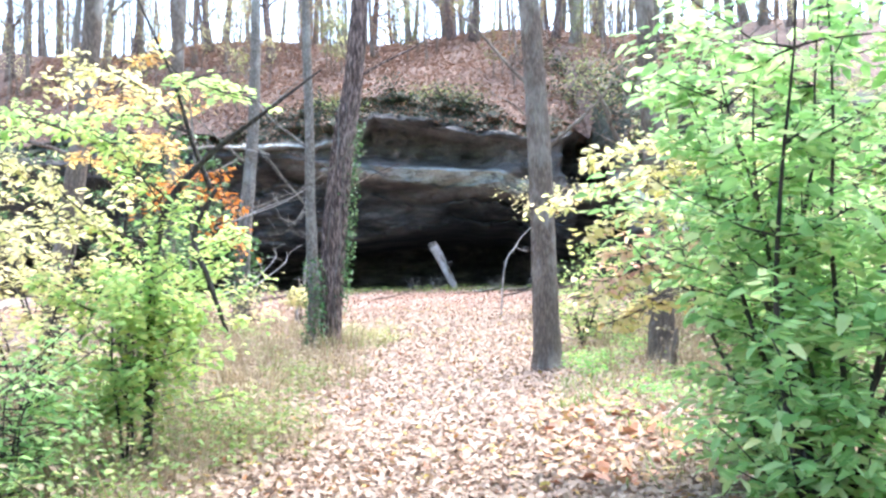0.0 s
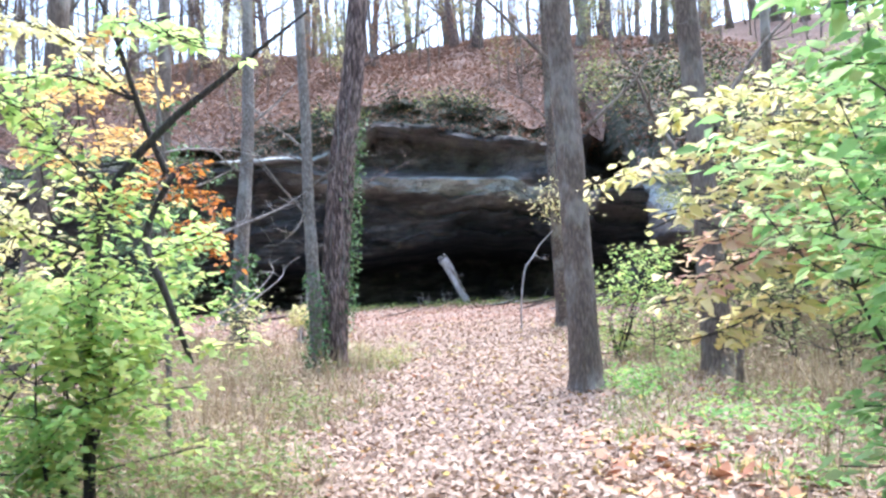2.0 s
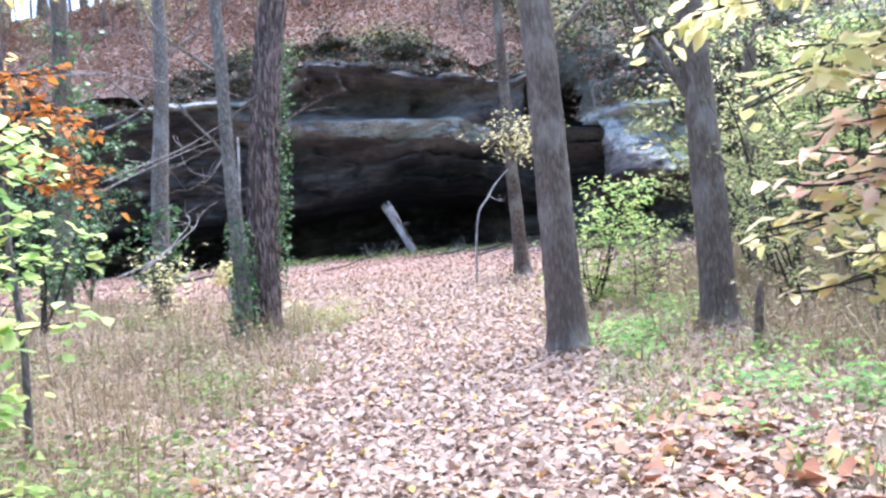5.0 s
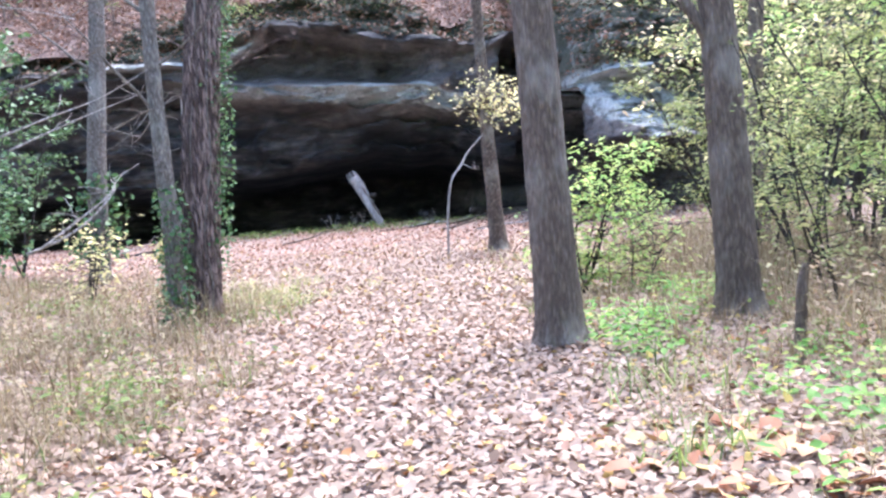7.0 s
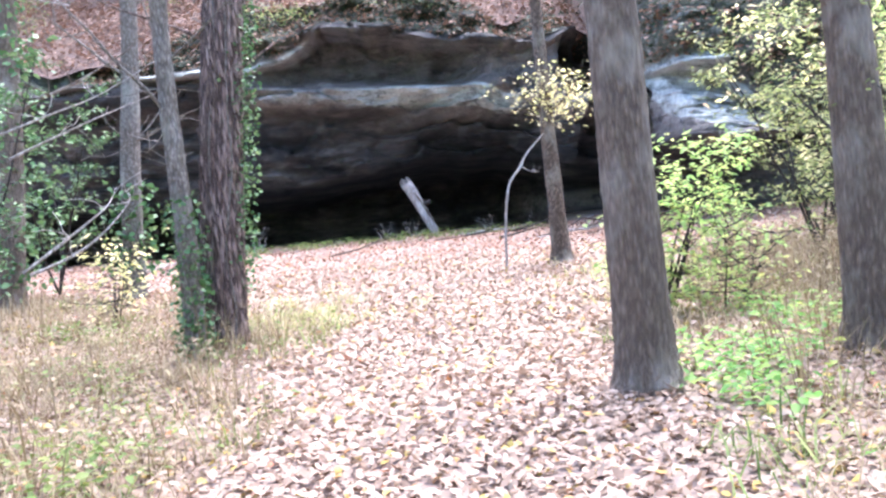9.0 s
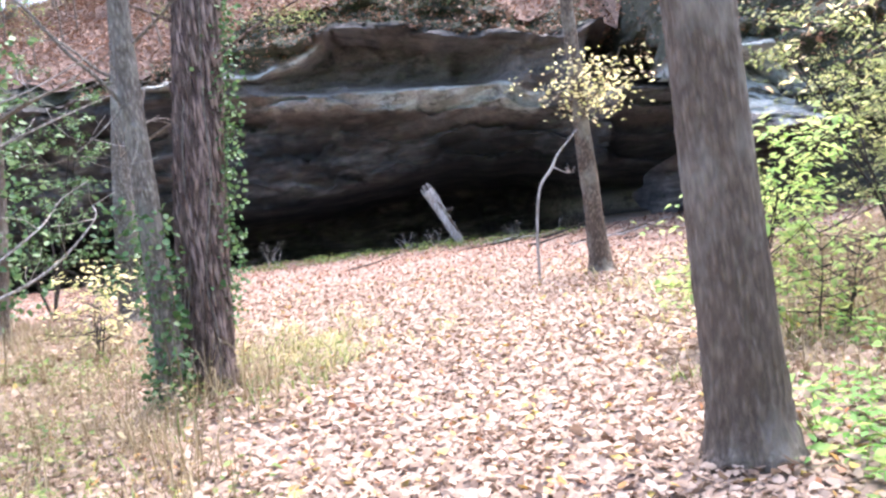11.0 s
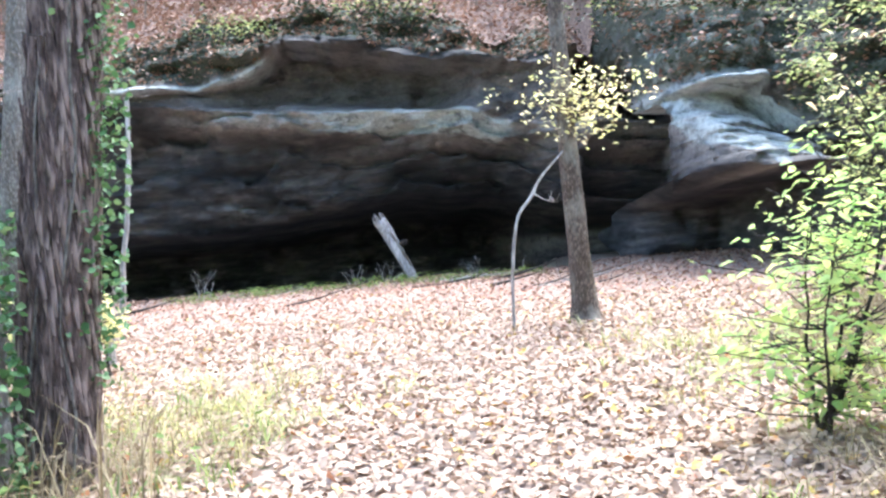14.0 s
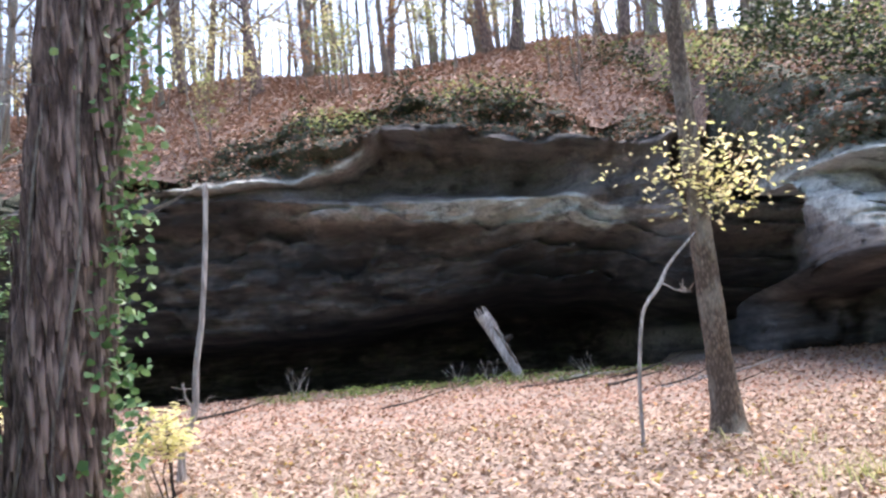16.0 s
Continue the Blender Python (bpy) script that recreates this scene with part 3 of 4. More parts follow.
# the trunks that frame the trail
tree("tree", (1.66, 13.9), [(0, 0, 0, 0.29), (0, 0, 0.5, 0.225), (-0.02, 0, 2, 0.2), (-0.06, 0, 4, 0.18), (-0.2, 0, 7, 0.15), (-0.3, 0, 12, 0.08)], MAT_BARK,
     "tall grey-brown tree trunk beside the leafy trail", 11, [(3.6, (0.9, -0.3, 0.5), 2.2, 0.04), (4.6, (-0.8, 0.2, 0.6), 3, 0.04), (6, (0.7, 0.5, 0.8), 3, 0.05)], rough=0.02, sides=64, steps=34, furrow=0.028)
tree("tree", (3.6, 14.2), [(0, 0, 0, 0.28), (0, 0, 0.5, 0.215), (-0.02, 0, 2, 0.19), (-0.05, 0, 3, 0.17), (-0.12, 0, 5, 0.155), (-0.3, 0, 11, 0.1)], MAT_BARK,
     "grey tree trunk with a forking limb among green weeds", 12, [(2.6, (-0.6, -0.2, 1.0), 2.6, 0.07), (3.4, (0.8, 0.1, 1.0), 3, 0.05)], rough=0.02, sides=64, steps=30, furrow=0.028)
shaggy = tree("tree", (-2.4, 17.55), [(0, 0, 0, 0.31), (0.02, 0, 0.5, 0.26), (0.18, 0, 2.2, 0.235), (0.38, 0, 4, 0.22), (0.75, 0, 6.5, 0.175), (1.2, 0, 13, 0.09)], MAT_BARK_RED,
     "reddish brown tree with shaggy ridged bark and ivy", 13, [(3.2, (0.9, -0.2, 0.3), 1.8, 0.016), (3.6, (-0.9, -0.4, 0.35), 2.2, 0.02), (5.5, (0.8, 0.3, 0.6), 2.5, 0.04)], rough=0.02, sides=96, steps=44, furrow=0.13, ivy=(0.9, 4.6, 900, 0.085, 0.055), ivy_side=0.0)
for k, a in enumerate((-2.0, -1.1)):
    vr = np.random.default_rng(90 + k)
    pts = [(0.02 + 0.085 * z + math.cos(a) * (0.27 - 0.01 * z) + vr.normal(0, 0.05), math.sin(a) * (0.275 - 0.01 * z), z, 0.011) for z in np.arange(0.05, 5.5, 0.55)]
    mesh_object("vine", *tube_data(smoothed(pts, 3), 6, 0.05, k), MAT_BARK_PALE, shaggy, label="thin woody vine on the bark")
tree("tree", (-2.6, 17.0), [(0, 0, 0, 0.15), (0.02, 0, 0.5, 0.12), (0.03, 0, 1.6, 0.11), (0, 0, 3.0, 0.1), (0, 0, 5, 0.085), (-0.1, 0.3, 9, 0.06)], MAT_BARK_PALE,
     "slender pale mottled tree with ivy round its base", 14, [(2.7, (-0.5, -0.3, 0.9), 2.0, 0.025), (3.4, (0.8, -0.2, 0.5), 1.6, 0.02), (4.2, (-0.8, 0.2, 0.7), 2.2, 0.03), (2.8, (0.25, -0.8, -0.9), 0.9, 0.01), (3.1, (-0.4, -0.7, -0.8), 1.1, 0.011)], ivy=(0.0, 1.9, 1000, 0.05, 0.07))
tree("tree", (-6.0, 25.3), [(0, 0, 0, 0.27), (0.02, 0, 0.6, 0.215), (0.2, 0, 3, 0.2), (0.5, 0, 6, 0.17), (0.7, 0, 12, 0.1)], MAT_BARK_PALE,
     "grey tree with a shaggy clump of ivy at mid height", 15, [(3.4, (0.9, -0.4, -0.05), 2.6, 0.03), (4.6, (-0.8, 0.1, 0.4), 2.4, 0.04), (6, (0.7, 0.2, 0.6), 2.5, 0.04)], ivy=(0.7, 2.6, 620, 0.22, 0.15))
tree("tree", (2.72, 24.3), [(0, 0, 0, 0.26), (-0.01, 0, 0.45, 0.18), (-0.04, 0, 1.5, 0.155), (-0.07, 0, 3, 0.135), (-0.08, 0, 5, 0.11), (-0.1, 0, 10, 0.07)], MAT_BARK_BROWN,
     "slim tree with a burst of pale yellow leaves", 16, [(2.9, (-0.7, -0.2, 0.45), 1.0, 0.018), (3.0, (0.9, -0.3, 0.55), 1.5, 0.02), (3.4, (0.6, -0.5, 0.1), 1.1, 0.018), (5.5, (-0.6, 0.2, 0.8), 2, 0.03)],
     crown=((0.2, -0.2, 3.35), (0.42, 0.3, 0.27), 620, 0.1, MAT_YELLOW))
tree("tree_stump", (3.3, 12.4), [(0, 0, 0, 0.065), (0.01, 0, 0.3, 0.05), (0.04, 0, 0.62, 0.045), (0.08, 0, 0.8, 0.025)], MAT_BARK, "short broken dark sapling stub in the weeds", 17, sides=12)
tree("dead_sapling", (-3.75, 24.0), [(-0.38, 0, 0, 0.06), (-0.34, 0, 0.5, 0.045), (-0.16, 0, 0.95, 0.043), (-0.11, 0, 1.5, 0.038), (-0.02, 0, 2.0, 0.036), (0.05, 0, 2.6, 0.034), (0.1, 0, 3.2, 0.033), (0.13, 0, 3.85, 0.031)], MAT_DEAD,
     "thin pale dead sapling with a snapped top", 18, [(0.95, (-0.5, 0, 0.8), 0.4, 0.02)], sides=10, flare=0.2)
tree("dead_sapling", (1.58, 23.9), [(0, 0, 0, 0.026), (0.03, 0, 0.7, 0.025), (0.1, 0, 1.3, 0.024), (0.2, 0.05, 1.7, 0.022), (0.42, 0.1, 1.98, 0.028), (0.6, 0.2, 2.25, 0.019), (0.98, 0.3, 2.62, 0.015)], MAT_DEAD,
     "thin bleached stem bent over against a slim tree", 19, [(2.0, (0.5, -0.2, -0.3), 0.4, 0.012)], sides=8, flare=0.1)

# more trunks among the undergrowth
tree("tree", (-8.0, 24.2), [(0, 0, 0, 0.3), (0.05, 0, 0.6, 0.24), (0.3, 0, 3, 0.22), (0.6, 0, 7, 0.17), (0.8, 0, 13, 0.08)], MAT_BARK, "grey-brown tree wrapped in ivy", 21,
     [(3, (-0.8, 0, 0.6), 2.5, 0.05), (4, (0.8, -0.2, 0.4), 2.5, 0.05)], ivy=(0.5, 6.5, 700, 0.3, 0.14))
tree("tree", (-7.2, 15.5), [(0, 0, 0, 0.26), (0.05, 0, 0.6, 0.2), (0.5, 0, 3, 0.18), (1.0, 0, 7, 0.15), (1.4, 0, 13, 0.08)], MAT_BARK, "leaning grey-brown tree trunk", 22,
     [(4, (-0.8, 0, 0.6), 2.5, 0.05), (5, (0.8, 0.2, 0.5), 2.5, 0.05)])
tree("tree", (6.4, 19.5), [(0, 0, 0, 0.17), (0, 0, 0.6, 0.13), (0.05, 0, 3, 0.12), (0.2, 0, 6, 0.1), (0.2, 0, 11, 0.05)], MAT_BARK, "slim brown tree among yellowing shrubs", 23,
     [(2, (0.8, -0.2, 0.7), 2.0, 0.03), (3.2, (-0.7, -0.4, 0.6), 2.0, 0.03)], crown=((0.2, -0.2, 3.6), (1.2, 0.9, 0.8), 900, 0.13, MAT_YELLOW))


def hill_tree(seed, height, r0, material, label):
    """A bare tree on the crest, with forks and fine twigs."""
    r = np.random.default_rng(seed)
    ob = thing("hill_tree", (0, 0, 0), label, "tree", "bare trees along the crest")
    lean = r.normal(0, 0.09, 2)
    path = [(lean[0] * h + r.normal(0, 0.06), lean[1] * h, h, r0 * (1 - 0.75 * h / height) * (1.35 if h == 0 else 1)) for h in np.linspace(0, height, 6)]
    sm = smoothed(path, 3)
    mesh_object("trunk", *tube_data(sm, 9, 0.05, seed, 0.3), material, ob)
    for k in range(11):
        i = r.integers(3, len(sm) - 2)
        a = r.uniform(0, 6.28)
        pts = limb_points(sm[i, :3], (math.cos(a), math.sin(a), r.uniform(0.5, 1.4)), r.uniform(1.8, 4.5), sm[i, 3] * 0.5, 0.2, r, 5)
        mesh_object("limb", *join_data([tube_data(pts, 5)] + twig_data(pts, r, 13, 2.0, 0.016)), material, ob)
    return ob


protos = [hill_tree(31, 15, 0.18, MAT_BARK, "bare brown tree on the leafy hill crest"), hill_tree(32, 17, 0.21, MAT_BARK_RED, "bare dark tree on the leafy hill crest"),
          hill_tree(33, 13, 0.12, MAT_BARK, "slim bare tree on the leafy hill crest"), hill_tree(34, 18, 0.22, MAT_BARK_PALE, "pale-barked bare tree on the leafy hill crest")]
hr = np.random.default_rng(5)
CREST = []
for k in range(78):
    x, y = -36 + 70 * (k + hr.uniform(-1.5, 2.5)) / 78, hr.uniform(50, 60) if k % 3 else hr.uniform(60, 75)
    CREST.append((x, y))
used = set()
for k, (x, y) in enumerate(CREST):
    i = int(hr.integers(0, 4))
    m = pose(x, y, float(hill_z(x, y)) - 0.15, 0, 0, hr.uniform(0, 360))
    if i not in used:
        protos[i].matrix_basis = m
        used.add(i)
    else:
        copy_thing(protos[i], m)


def woods_beyond_crest():
    """Bare woods on the plateau behind the crest, too many to tell apart."""
    r = np.random.default_rng(207)
    pieces = []
    for k in range(110):
        x, y = r.uniform(-50, 42), r.uniform(61, 92)
        h, lean = r.uniform(12, 20), r.normal(0, 0.06, 2)
        z = float(hill_z(x, y)) - 0.3
        pts = [(x + lean[0] * q + r.normal(0, 0.08), y + lean[1] * q, z + q, 0.2 * (1 - 0.8 * q / h) * r.uniform(0.7, 1.2)) for q in np.linspace(0, h, 6)]
        pieces.append(tube_data(pts, 6))
        for _ in range(7):
            i = int(r.integers(1, 5))
            tw = limb_points(pts[i][:3], (r.normal(0, 1), r.normal(0, 0.5), r.uniform(0.4, 1.5)), r.uniform(2, 5), 0.05, 0.2, r, 5)
            pieces += [tube_data(tw, 4)] + twig_data(tw, r, 4, 2.0, 0.018)
    # the pale bark colour paints the haze over these distant trunks
    tagged(mesh_object("bare_woods", *join_data(pieces), MAT_BARK_PALE), "bare woods on the plateau behind the crest, coloured pale for haze", "woods", kind="stuff")


woods_beyond_crest()


def crest_sapling(seed, height, leafy, words="thin bare sapling on the hillside"):
    r = np.random.default_rng(seed)
    ob = thing("hill_sapling", (0, 0, 0), words, "sapling", "saplings on the hillside")
    pts = limb_points((0, 0, -0.1), (r.normal(0, 0.12), r.normal(0, 0.1), 1), height, 0.05, 0.07, r, 8)
    sm = smoothed(pts, 2)
    mesh_object("stem", *tube_data(sm, 6, 0.05, seed), MAT_BARK, ob)
    tips = []
    for k in range(12):
        i = r.integers(4, len(sm))
        a = r.uniform(0, 6.28)
        tw = limb_points(sm[i, :3], (math.cos(a), math.sin(a), r.uniform(0.3, 1.2)), r.uniform(0.6, 1.6), 0.014, 0.18, r, 5)
        mesh_object("limb", *join_data([tube_data(tw, 4)] + twig_data(tw, r, 4, 0.6, 0.007)), MAT_BARK, ob)
        tips += [t[:3] for t in tw[1:]]
    if leafy:
        pl = np.array(tips)[r.integers(0, len(tips), 260)] + r.normal(0, 0.2, (260, 3))
        fast_mesh("foliage", *leaf_data(pl, r.uniform(0.09, 0.17, 260), 0.5, 0.3, 0.5, r), leafy, ob)
    return ob


sapling_protos = [crest_sapling(131, 5.5, None), crest_sapling(132, 4.5, MAT_YELLOW, "thin yellow-leaved sapling on the hillside"), crest_sapling(133, 7, None), crest_sapling(134, 3.2, MAT_RUST, "thin rust-leaved sapling on the hillside"), crest_sapling(135, 2.4, MAT_OLIVE, "low olive-leaved sapling on the hillside")]
for k in range(150):
    x = -30 + (k * 0.618 % 1) * 52
    y = hr.uniform(51, 60) if k % 5 < 3 else hr.uniform(43.5, 52)
    m = pose(x, y, float(hill_z(x, y)), 0, 0, hr.uniform(0, 360))
    if k < 5:
        sapling_protos[k].matrix_basis = m
    else:
        copy_thing(sapling_protos[int(hr.integers(0, 5))], m)

# ---- shrubs ----


def shrub(name, base, height, spread, stems, leaves, size, material, label, seed, lean=(0, 0), first=0.25, twig_len=0.5, wide=0.5):
    """Stems that branch into sprays, with leaves set along the sprays."""
    r = np.random.default_rng(seed)
    x, y = base
    ob = thing(name, (x, y, float(ground_z(x, y)) - 0.03), label, "shrub")
    anchors = []
    for s in range(stems):
        a = r.uniform(0, 6.28)
        d = np.array((lean[0] + math.cos(a) * spread / height * 0.7, lean[1] + math.sin(a) * spread / height * 0.7, 1.0))
        pts = limb_points((r.normal(0, 0.05), r.normal(0, 0.05), 0), d, height * r.uniform(0.75, 1.05), 0.008 + 0.005 * height, 0.1, r, 8)
        pieces = [tube_data(smoothed(pts, 2), 6, 0.05, seed + s)]
        for i in range(1, len(pts)):
            if pts[i][2] < first * height:
                continue
            for _ in range(3):
                aa = r.uniform(0, 6.28)
                tw = limb_points(pts[i][:3], (math.cos(aa), math.sin(aa), r.uniform(-0.1, 0.5)), twig_len * r.uniform(0.5, 1.3), 0.007, 0.12, r, 5)
                pieces.append(tube_data(tw, 4))
                anchors += [(q[0], q[1], q[2], aa) for q in tw[1:]]
        main = mesh_object("stem", *pieces[0], MAT_TWIG, ob)
        tagged(mesh_object("twig_spray", *join_data(pieces[1:]), MAT_TWIG, main), kind="stuff")
    an = np.array(anchors)
    k = r.integers(0, len(an), leaves)
    pl = an[k, :3] + r.normal(0, 0.05, (leaves, 3))
    turn = an[k, 3] + r.choice([-0.9, 0.9], leaves)
    fast_mesh("foliage", *leaf_data(pl, r.uniform(0.6, 1.2, leaves) * size, 0.55, 0.25, wide, r, turn), material, ob)
    return ob


def spray(parent, pts, leaves, size, material, seed, label=""):
    """One leafy branch along given points, leaves hanging from side twigs."""
    r = np.random.default_rng(seed)
    sm = smoothed(pts, 5)
    pieces, an = [tube_data(sm, 6, 0.04, seed)], []
    for i in range(3, len(sm)):
        for sgn in (-1, 1):
            d = np.gradient(sm[:, :3], axis=0)[i]
            side = np.cross(d, (0, 0, 1)) * sgn
            tw = limb_points(sm[i, :3], d * 0.6 + side, r.uniform(0.15, 0.4), 0.004, 0.1, r, 4)
            pieces.append(tube_data(tw, 4))
            an += [(*q[:3], math.atan2(side[1], side[0])) for q in tw]
    main = mesh_object("branch", *pieces[0], MAT_TWIG, parent)
    tagged(mesh_object("twig_spray", *join_data(pieces[1:]), MAT_TWIG, main), kind="stuff")
    an = np.array(an)
    k = r.integers(0, len(an), leaves)
    pl = an[k, :3] + r.normal(0, 0.03, (leaves, 3))
    fast_mesh("foliage", *leaf_data(pl, r.uniform(0.7, 1.2, leaves) * size, 0.6, 0.3, 0.5, r, an[k, 3]), material, parent, label)


# right of the start: a tall bright green shrub and a yellow-leaved one reaching over the trail
shrub("shrub", (2.0, 4.4), 3.1, 1.3, 11, 7200, 0.115, MAT_BRIGHT, "tall bright green leafy shrub beside the trail", 41, first=0.1, twig_len=0.55)
shrub("shrub", (2.4, 5.8), 2.6, 1.2, 9, 5600, 0.105, MAT_BRIGHT, "dense green shrub behind the trail edge", 42, first=0.05, twig_len=0.55)
yellow = shrub("shrub", (3.0, 7.2), 3.2, 0.9, 4, 500, 0.1, MAT_YELLOW, "yellow and pink leaved branches arching over the trail", 43, first=0.5, twig_len=0.45)
for k, (dz, reach, mat) in enumerate(((1.62, 1.65, MAT_PINK), (2.25, 2.1, MAT_YELLOW), (1.5, 1.75, MAT_YELLOW), (2.6, 1.7, MAT_YELLOW), (2.0, 1.8, MAT_YELLOW), (2.4, 1.5, MAT_YELLOW), (1.85, 1.5, MAT_PINK), (1.3, 1.6, MAT_YELLOW))):
    spray(yellow, [(0, 0, dz - 0.35, 0.014), (-reach * 0.4, -0.15, dz, 0.01), (-reach * 0.75, -0.3, dz + 0.05, 0.007), (-reach, -0.4, dz - 0.08, 0.004)], 230, 0.11, mat, 60 + k)

# left of the start: a lime sapling, a dark arching stem, a spray of orange leaves
shrub("sapling", (-2.6, 7.1), 1.9, 0.55, 4, 5000, 0.085, MAT_LIME, "lime green sapling with spreading leaves", 44, first=0.2, twig_len=0.75, wide=0.65)
shrub("shrub", (-3.1, 6.0), 1.2, 0.8, 4, 1500, 0.085, MAT_BRIGHT, "low bright green shrub beside a sapling", 144, first=0.1, twig_len=0.55)
arch = thing("sapling", (-2.5, 7.3, float(ground_z(-2.5, 7.3)) - 0.05), "dark curved sapling stem with lime and yellow leaves", "sapling")
mesh_object("stem", *tube_data(smoothed([(-0.05, 0, 0, 0.04), (-0.02, 0, 1.0, 0.036), (0.05, 0, 1.85, 0.034), (0.18, 0, 2.3, 0.032), (0.55, 0, 2.7, 0.027), (0.95, 0, 3.0, 0.018), (1.5, 0, 3.4, 0.008)], 6), 9, 0.06, 3), MAT_TWIG, arch)
mesh_object("limb", *tube_data(smoothed([(0.55, 0.1, 2.4, 0.02), (0.35, 0.1, 2.0, 0.025), (0.5, 0, 1.6, 0.025), (0.65, 0, 1.15, 0.015)], 5), 7, 0.06, 4), MAT_TWIG, arch)
mesh_object("limb", *tube_data(smoothed([(0.5, 0.1, 2.4, 0.025), (0.35, 0.1, 2.8, 0.022), (0.2, 0, 3.4, 0.014), (-0.1, 0, 4.1, 0.008)], 5), 7, 0.06, 5), MAT_TWIG, arch)
spray(arch, [(0.3, 0.1, 2.9, 0.012), (0, -0.2, 3.0, 0.009), (-0.5, -0.5, 2.9, 0.006), (-0.9, -0.8, 2.75, 0.003)], 240, 0.1, MAT_LIME, 72)
spray(arch, [(0.2, 0.1, 3.2, 0.012), (0.4, -0.2, 3.3, 0.009), (0.6, -0.4, 3.2, 0.006), (0.8, -0.5, 3.1, 0.003)], 160, 0.1, MAT_LIME, 73)
spray(arch, [(0.05, 0.0, 1.9, 0.012), (-0.5, -0.3, 2.1, 0.009), (-1.0, -0.6, 2.0, 0.006), (-1.4, -0.8, 1.8, 0.003)], 220, 0.1, MAT_YELLOW, 74)
spray(arch, [(-0.1, 0.0, 1.7, 0.012), (-0.6, -0.2, 2.3, 0.009), (-1.1, -0.4, 2.6, 0.006), (-1.5, -0.5, 2.6, 0.003)], 260, 0.095, MAT_YELLOW, 75)
spray(arch, [(0.18, 0.0, 2.3, 0.012), (-0.2, -0.6, 2.7, 0.009), (-0.6, -1.2, 2.85, 0.006), (-1.0, -1.7, 2.75, 0.003)], 260, 0.1, MAT_LIME, 76)
spray(arch, [(0.05, 0.0, 1.9, 0.012), (0.2, -0.3, 2.2, 0.009), (0.1, -0.6, 2.5, 0.006), (0.0, -0.8, 2.7, 0.003)], 220, 0.09, MAT_LIME, 77)
spray(arch, [(0.3, 0.1, 2.9, 0.012), (-0.1, 0.2, 3.3, 0.009), (-0.5, 0.3, 3.5, 0.006), (-0.9, 0.3, 3.4, 0.003)], 260, 0.1, MAT_YELLOW, 78)
orange = thing("sapling", (-3.1, 10.5, float(ground_z(-3.1, 10.5)) - 0.05), "thin sapling with a burst of orange autumn leaves", "sapling")
mesh_object("stem", *tube_data(smoothed([(0, 0, 0, 0.035), (0.04, 0, 0.9, 0.03), (0, 0, 1.8, 0.026), (0.08, 0, 2.8, 0.02), (0.0, 0, 4.2, 0.008)], 6), 8, 0.06, 3), MAT_BARK_PALE, orange)
for k, (dx, dy, z0, dz) in enumerate(((0.55, -0.1, 2.5, 0.1), (0.5, 0.15, 2.25, 0.05), (-0.3, -0.2, 2.5, 0.2), (0.35, -0.3, 2.75, 0.1), (0.6, 0.0, 2.1, 0.0))):
    spray(orange, [(0.02, 0, z0, 0.01), (dx * 0.4, dy * 0.5, z0 + dz, 0.008), (dx * 0.8, dy, z0 + dz, 0.005), (dx, dy, z0 + dz - 0.1, 0.003)], 110, 0.095, MAT_ORANGE, 170 + k, "orange autumn leaves")
shrub("shrub", (-4.6, 9.5), 2.8, 1.4, 6, 1500, 0.12, MAT_YELLOW, "yellowing shrub in the undergrowth", 45, first=0.25)
shrub("shrub", (-4.1, 11.5), 4.7, 1.3, 4, 1100, 0.11, MAT_AMBER, "tall thin shrub with amber autumn leaves", 145, first=0.6, twig_len=0.7)
shrub("shrub", (-4.0, 5.2), 3.0, 1.0, 5, 900, 0.11, MAT_LIME, "lime green shrub with drooping leaves", 46, first=0.4)

# further along
shrub("shrub", (2.75, 17.3), 2.0, 1.2, 6, 1500, 0.105, MAT_LIME, "yellow-green shrub with sparse leaves by the trail", 47, first=0.05, twig_len=0.6)
shrub("shrub", (3.4, 16.8), 1.1, 1.0, 3, 300, 0.1, MAT_LIME, "low yellow-green shrub by the trail", 147, first=0.0, twig_len=0.5)
shrub("shrub", (-3.8, 22.8), 1.1, 0.5, 5, 480, 0.12, MAT_YELLOW, "small yellow leaved plant at a sapling's foot", 48, first=0.5, twig_len=0.28)
shrub("shrub", (5.0, 21), 1.5, 1.2, 3, 420, 0.1, MAT_LIME, "thin yellow-green shrub near the cliff", 49)
